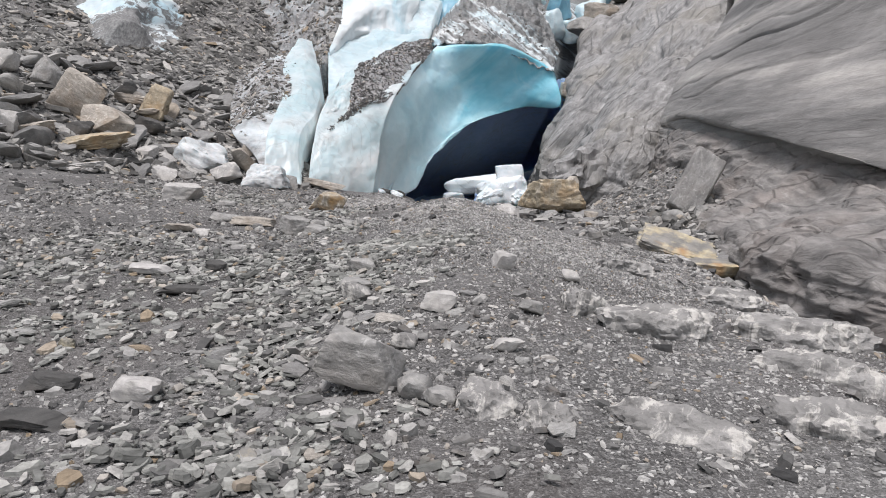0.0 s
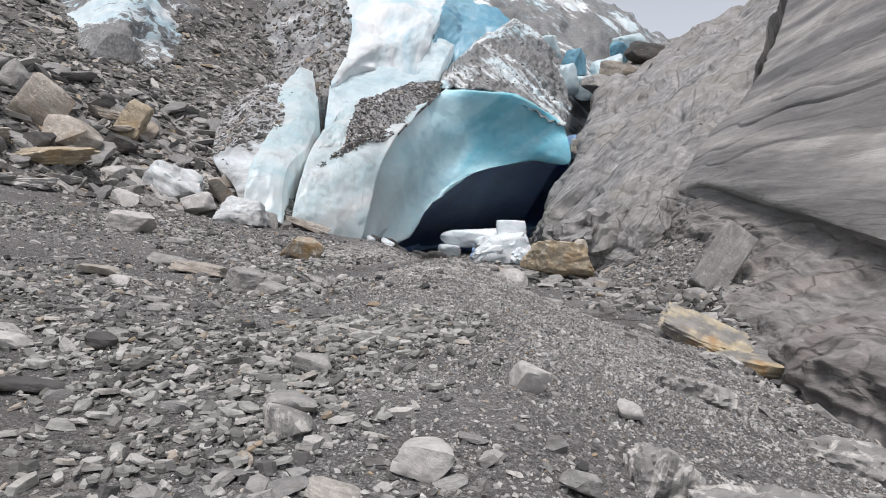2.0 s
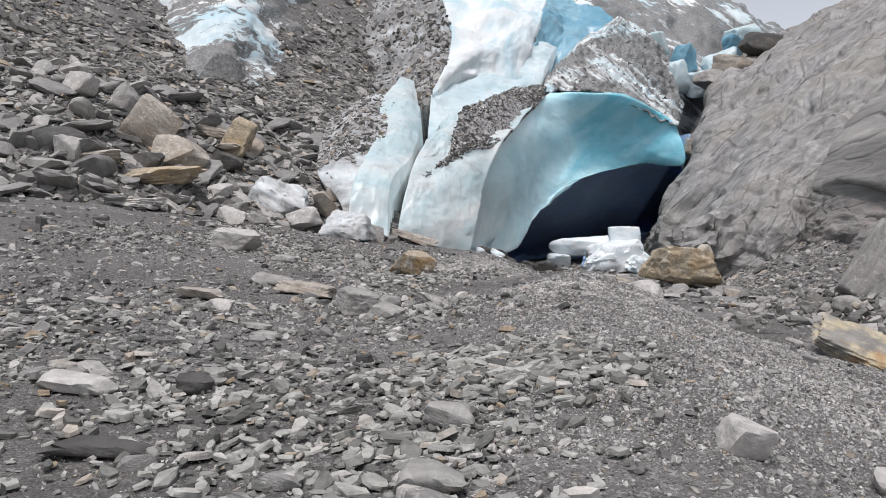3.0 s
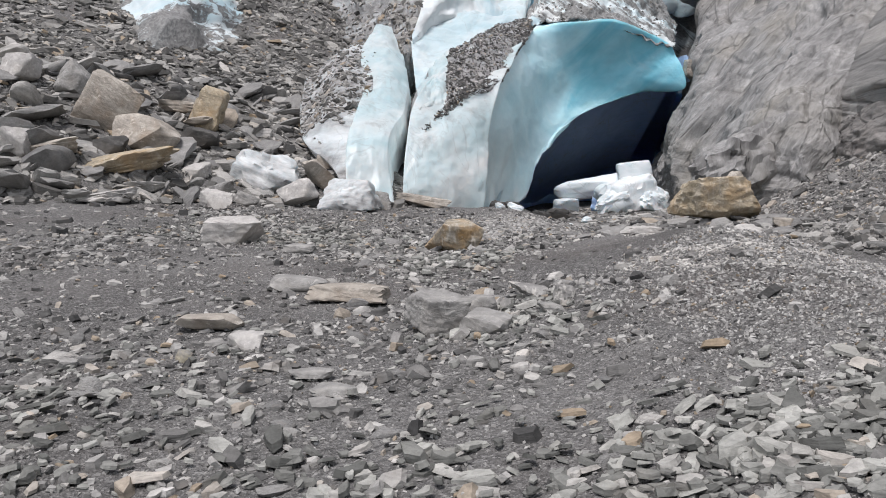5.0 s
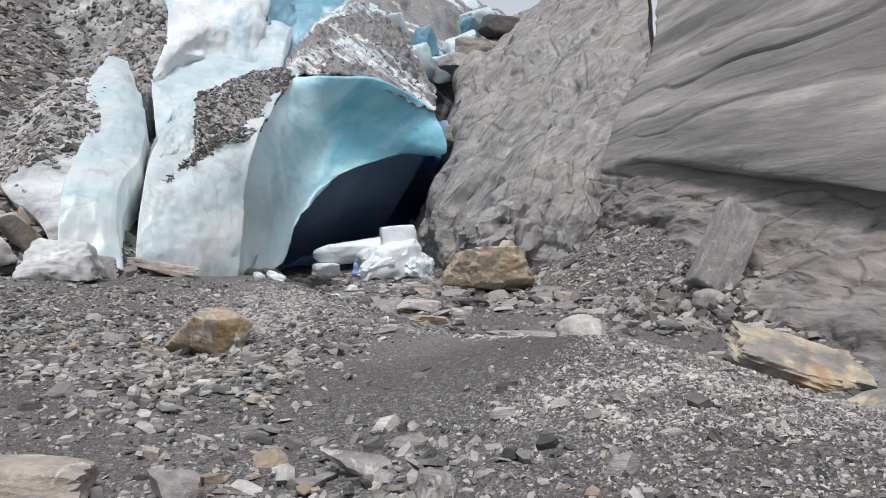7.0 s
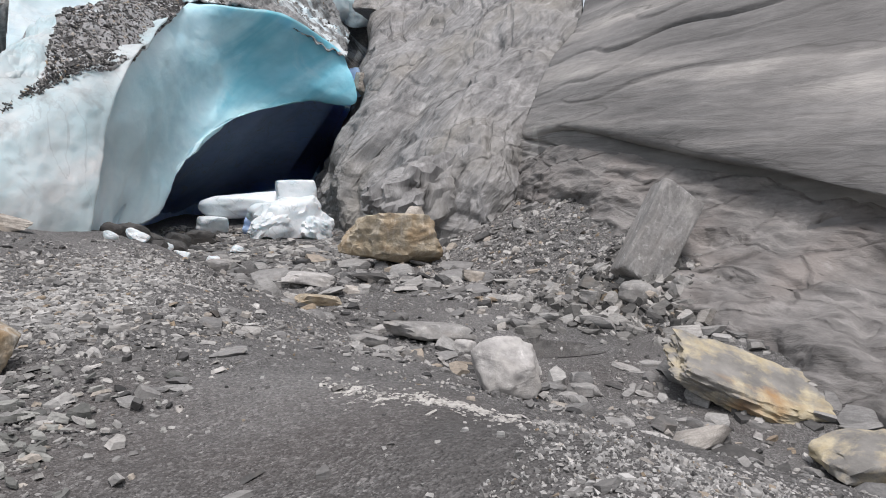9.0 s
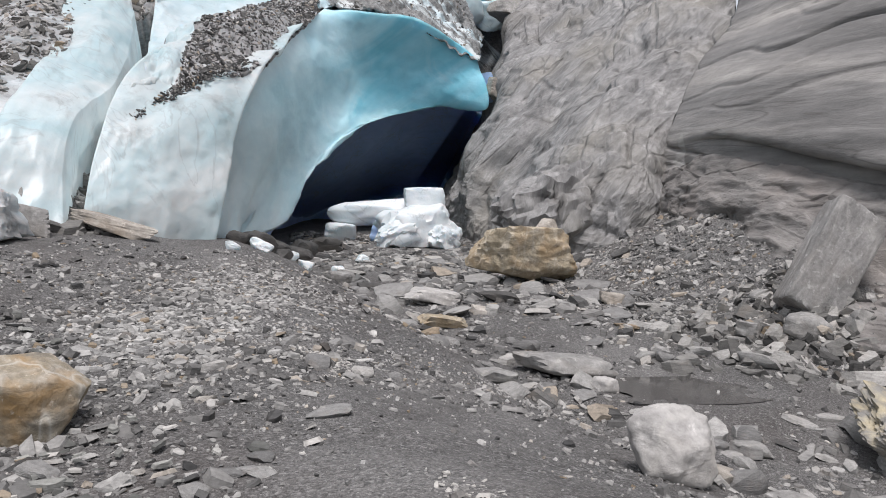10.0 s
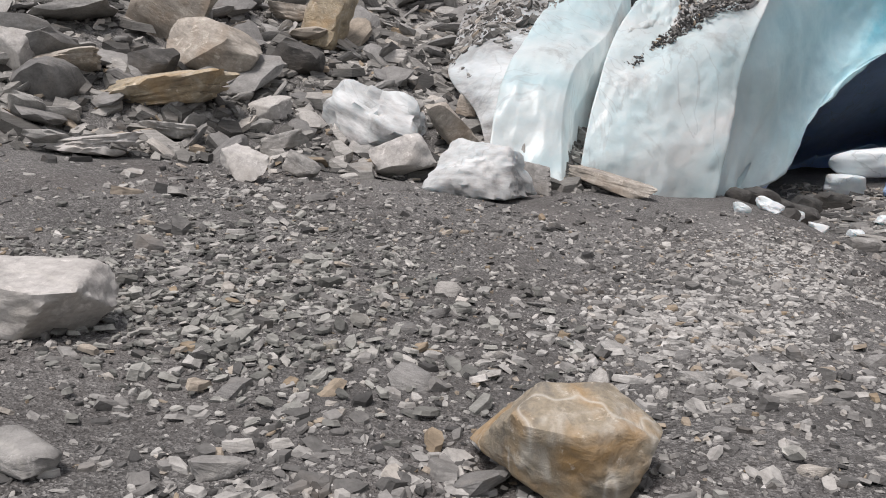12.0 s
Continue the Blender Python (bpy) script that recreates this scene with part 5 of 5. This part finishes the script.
x, y = field(52000, -25, -4.2, 17, 62, on_moraine)
strew("moraine_rubble", "steep moraine of thin broken grey slates", on_land(x, y), sizes(rnd, len(x), 0.11, 0.55, 2.3), rnd, 0.24, 5, (0.1, 0.34), MORAINE, sunk=-0.35)
x, y = field(5000, -46, -24, 14, 60, on_moraine)
strew("far_moraine_rubble", "broken grey slates high on the moraine", on_land(x, y), sizes(rnd, len(x), 0.15, 0.7, 2.1), rnd, 0.3, 6, (0.12, 0.4), MORAINE, sunk=-0.2)
x, y = field(2600, 4.0, 7.6, 3, 17, lambda x, y: np.abs(x - np.interp(y, ALONG, EDGE) - 0.4) < 0.9)
strew("gully_stones", "stones along the gully edge", on_land(x, y), sizes(rnd, len(x), 0.04, 0.2, 1.8), rnd, 0.3)


def on_sheet(ob, n):
    """Places on the front of a sheet of the glacier, with its slopes."""
    me = ob.data
    pick = rnd.choice(len(me.polygons), n)
    slot = np.empty(len(me.polygons), np.int32)
    me.polygons.foreach_get("material_index", slot)
    pick = pick[slot[pick] == 0]
    c = np.empty(len(me.polygons) * 3)
    me.polygons.foreach_get("center", c)
    no = np.empty(len(me.polygons) * 3)
    me.polygons.foreach_get("normal", no)
    c, no = c.reshape(-1, 3)[pick], no.reshape(-1, 3)[pick]
    ok = np.abs(no[:, 2]) > 0.35
    c, no = c[ok], no[ok]
    return c, (-no[:, 0] / no[:, 2], -no[:, 1] / no[:, 2])


for part_name, count, lo, hi in (("debris_crest", 7600, 0.04, 0.14), ("ice_shoulder", 1500, 0.05, 0.18), ("debris_flank", 3600, 0.1, 0.4), ("buried_ice", 2600, 0.05, 0.26)):
    spots, lean = on_sheet(bpy.data.objects[part_name], count)
    strew("crest_debris", "dark slate debris lying on the ice", spots, sizes(rnd, len(spots), lo, hi, 2), rnd, 0.25, 5, (0.2, 0.6), SLATE_DARK if part_name == "debris_crest" else MORAINE, lean, 0.3)

# a thin line of debris down the edge between crest and face
me = bpy.data.objects["debris_crest"].data
across, up = rnd.integers(0, 5, 900), rnd.integers(0, 50, 900)
cells = [me.polygons[int(i * 109 + j)] for i, j in zip(across, up)]
spots = np.array([c.center[:] for c in cells]) + rnd.normal(0, 0.04, (900, 3)) + np.array((0, -0.22, 0.12))
tip = np.array([c.normal[:] for c in cells])
tip[:, 2] = np.sign(tip[:, 2]) * np.maximum(np.abs(tip[:, 2]), 0.5)
strew("edge_debris", "dark slate debris along the edge of the ice face", spots, sizes(rnd, 900, 0.03, 0.1, 2), rnd, 0.25, 5, (0.2, 0.6), SLATE_DARK, (-tip[:, 0] / tip[:, 2], -tip[:, 1] / tip[:, 2]), 0.3)

x, y = field(9000, 3.8, 9.2, 23.5, 34, lambda x, y: (x > 4.2 + 0.25 * np.abs(y - 29)) & (rnd.random(len(x)) < 0.6 + 0.6 * patchy(x, y, 31, 0.4)))
strew("fine_scree", "fine grey scree spread below the rock wall", on_land(x, y), sizes(rnd, len(x), 0.03, 0.12, 2), rnd, 0.3, 5, (0.25, 0.7))
spread = rnd.normal(0, 1, (520, 2)) * (0.9, 1.2) + (7.1, 25.0)
strew("slab_scree", "broken grey blocks heaped at the foot of the leaning slab", on_land(spread[:, 0], spread[:, 1]), sizes(rnd, 520, 0.1, 0.34, 1.8), rnd, 0.35, 6, (0.3, 0.8), MORAINE)

# beds of tightly overlapping flat slates
spots = np.concatenate([rnd.normal(0, 1, (n, 2)) * (sx, sy) + (cx, cy) for cx, cy, sx, sy, n in (
    (-1.1, 4.0, 0.55, 0.35, 420), (-1.4, 5.6, 0.25, 0.5, 260), (-1.3, 8.0, 0.5, 0.7, 760), (-0.45, 9.55, 0.4, 0.4, 640), (-1.1, 9.8, 0.35, 0.3, 200),
    (-2.4, 9.2, 0.5, 0.9, 420), (-4.6, 9.4, 0.9, 1.5, 1000), (-2.6, 16.4, 0.45, 0.7, 420), (-1.9, 12.6, 0.35, 0.4, 260), (-5.6, 18.8, 1.2, 0.5, 700), (-3.4, 6.6, 0.8, 0.5, 350), (-6.5, 20.4, 1.1, 1.1, 420), (-4.9, 20.2, 1.0, 0.7, 260))])
bed = on_land(spots[:, 0], spots[:, 1])
bed[:, 2] += rnd.uniform(0, 0.03, len(bed))
strew("slate_bed", "overlapping flat greenish grey slates", bed, sizes(rnd, len(bed), 0.036, 0.12, 2.1), rnd, 0.2, 7, (0.16, 0.42), SLATE_GREEN)

# white mineral crust, broken into chips along streaks on the mound
spots, half = [], []
for x0, y0, x1, y1, n, spread in ((-0.85, 13.85, 0.1, 13.55, 190, 0.07), (-0.1, 13.75, 0.35, 13.35, 90, 0.06), (-0.6, 13.5, -0.1, 13.0, 120, 0.06), (0.1, 13.85, 0.75, 13.35, 90, 0.05),
                                  (0.05, 13.25, 0.55, 12.8, 90, 0.06), (0.5, 13.55, 1.3, 13.0, 70, 0.04), (-0.1, 12.95, 0.2, 12.6, 50, 0.05), (0.8, 14.1, 1.4, 13.7, 60, 0.05),
                                  (-0.45, 16.6, 0.15, 15.9, 170, 0.1), (0.0, 16.1, 0.35, 15.4, 140, 0.12), (-0.95, 20.6, -0.7, 19.8, 150, 0.09), (0.8, 11.2, 1.5, 10.5, 60, 0.06),
                                  (0.6, 10.4, 1.0, 9.9, 40, 0.05), (1.2, 10.2, 1.9, 9.6, 60, 0.06), (0.4, 11.8, 0.9, 11.3, 50, 0.05), (1.1, 8.1, 2.1, 7.3, 90, 0.1), (2.4, 6.6, 3.3, 5.7, 90, 0.07), (0.9, 4.9, 1.8, 4.1, 90, 0.07)):
    n *= 2
    f = rnd.random(n)
    bend = 0.08 * np.sin(f * 7 + x0 * 9)
    spots.append(np.stack([x0 + (x1 - x0) * f + rnd.normal(0, spread * 0.8, n) + bend, y0 + (y1 - y0) * f + rnd.normal(0, spread, n) + bend], 1))
    half.append(sizes(rnd, n, 0.01, 0.045, 1.7))
spots = np.concatenate(spots)
strew("mineral_crust", "broken white mineral crust in streaks on the gravel", on_land(spots[:, 0], spots[:, 1]), np.concatenate(half), rnd, 0.2, 6, (0.15, 0.4), BLOOM)

# the larger loose slates of the trodden stretch, each a thing of its own
spare = [boulder_mesh("loose_slate", (1, 0.7, t), STONE, 200 + i, cuts=7, worn=60, rough=0.03, layers=0.05, level=2) for i, t in enumerate((0.16, 0.2, 0.25, 0.3, 0.36, 0.42, 0.5, 0.6))]
x, y = field(900, -5.5, 3.8, 2.2, 22, on_path)
for px, py, s, yaw, tx, ty, k in zip(x[:260], y[:260], sizes(rnd, 260, 0.13, 0.34, 2.2), rnd.uniform(0, 360, 260), rnd.normal(0, 9, 260), rnd.normal(0, 9, 260), rnd.integers(0, 8, 260)):
    ob = new("loose_slate", spare[k])
    ob.matrix_world = pose(px, py, land1(px, py) + 0.03 * s) @ pose(0, 0, 0, tx, ty, yaw) @ Matrix.Diagonal((s, s, s, 1))
    tagged(ob, "loose grey slate lying flat on the gravel", "stone", "loose slates on the gravel")


def lay_out(name, label, group, x, y, half, tilt, rise, shapes=8):
    """Single slates, each a thing of its own, sharing a few shapes."""
    sx, sy = slopes(x, y)
    for px, py, s, gx_, gy_ in zip(x, y, half, sx, sy):
        ob = new(name, spare[rnd.integers(0, shapes)])
        lean = pose(0, 0, 0, math.degrees(math.atan(gy_)) + rnd.normal(0, tilt), -math.degrees(math.atan(gx_)) + rnd.normal(0, tilt), rnd.uniform(0, 360))
        ob.matrix_world = pose(px, py, land1(px, py) + rise * s) @ lean @ Matrix.Diagonal((s, s, s, 1))
        tagged(ob, label, "stone", group)


x, y = field(900, 0.0, 8.2, 17, 36, lambda x, y: (x > np.interp(y, ALONG, EDGE) + 0.9) & (x < 8.0) & (np.hypot((x - 4.15) / 1.4, (y - 23.25) / 1.3) > 1))
lay_out("stream_slate", "grey slate slab lying in the stream bed", "slates of the stream bed", x[:220], y[:220], sizes(rnd, 220, 0.25, 0.9, 2.0), 9, 0.06)
x, y = field(1400, -20, -6.2, 21, 36, lambda x, y: (moraine(x, y) > -0.3) & (moraine(x, y) < 10) & (x < -8.2 + 0.1 * (26 - y)))
lay_out("moraine_slate", "broken grey slate slab on the moraine slope", "slates of the moraine", x[:280], y[:280], sizes(rnd, 280, 0.5, 1.6, 2.4), 14, 0.12, 4)
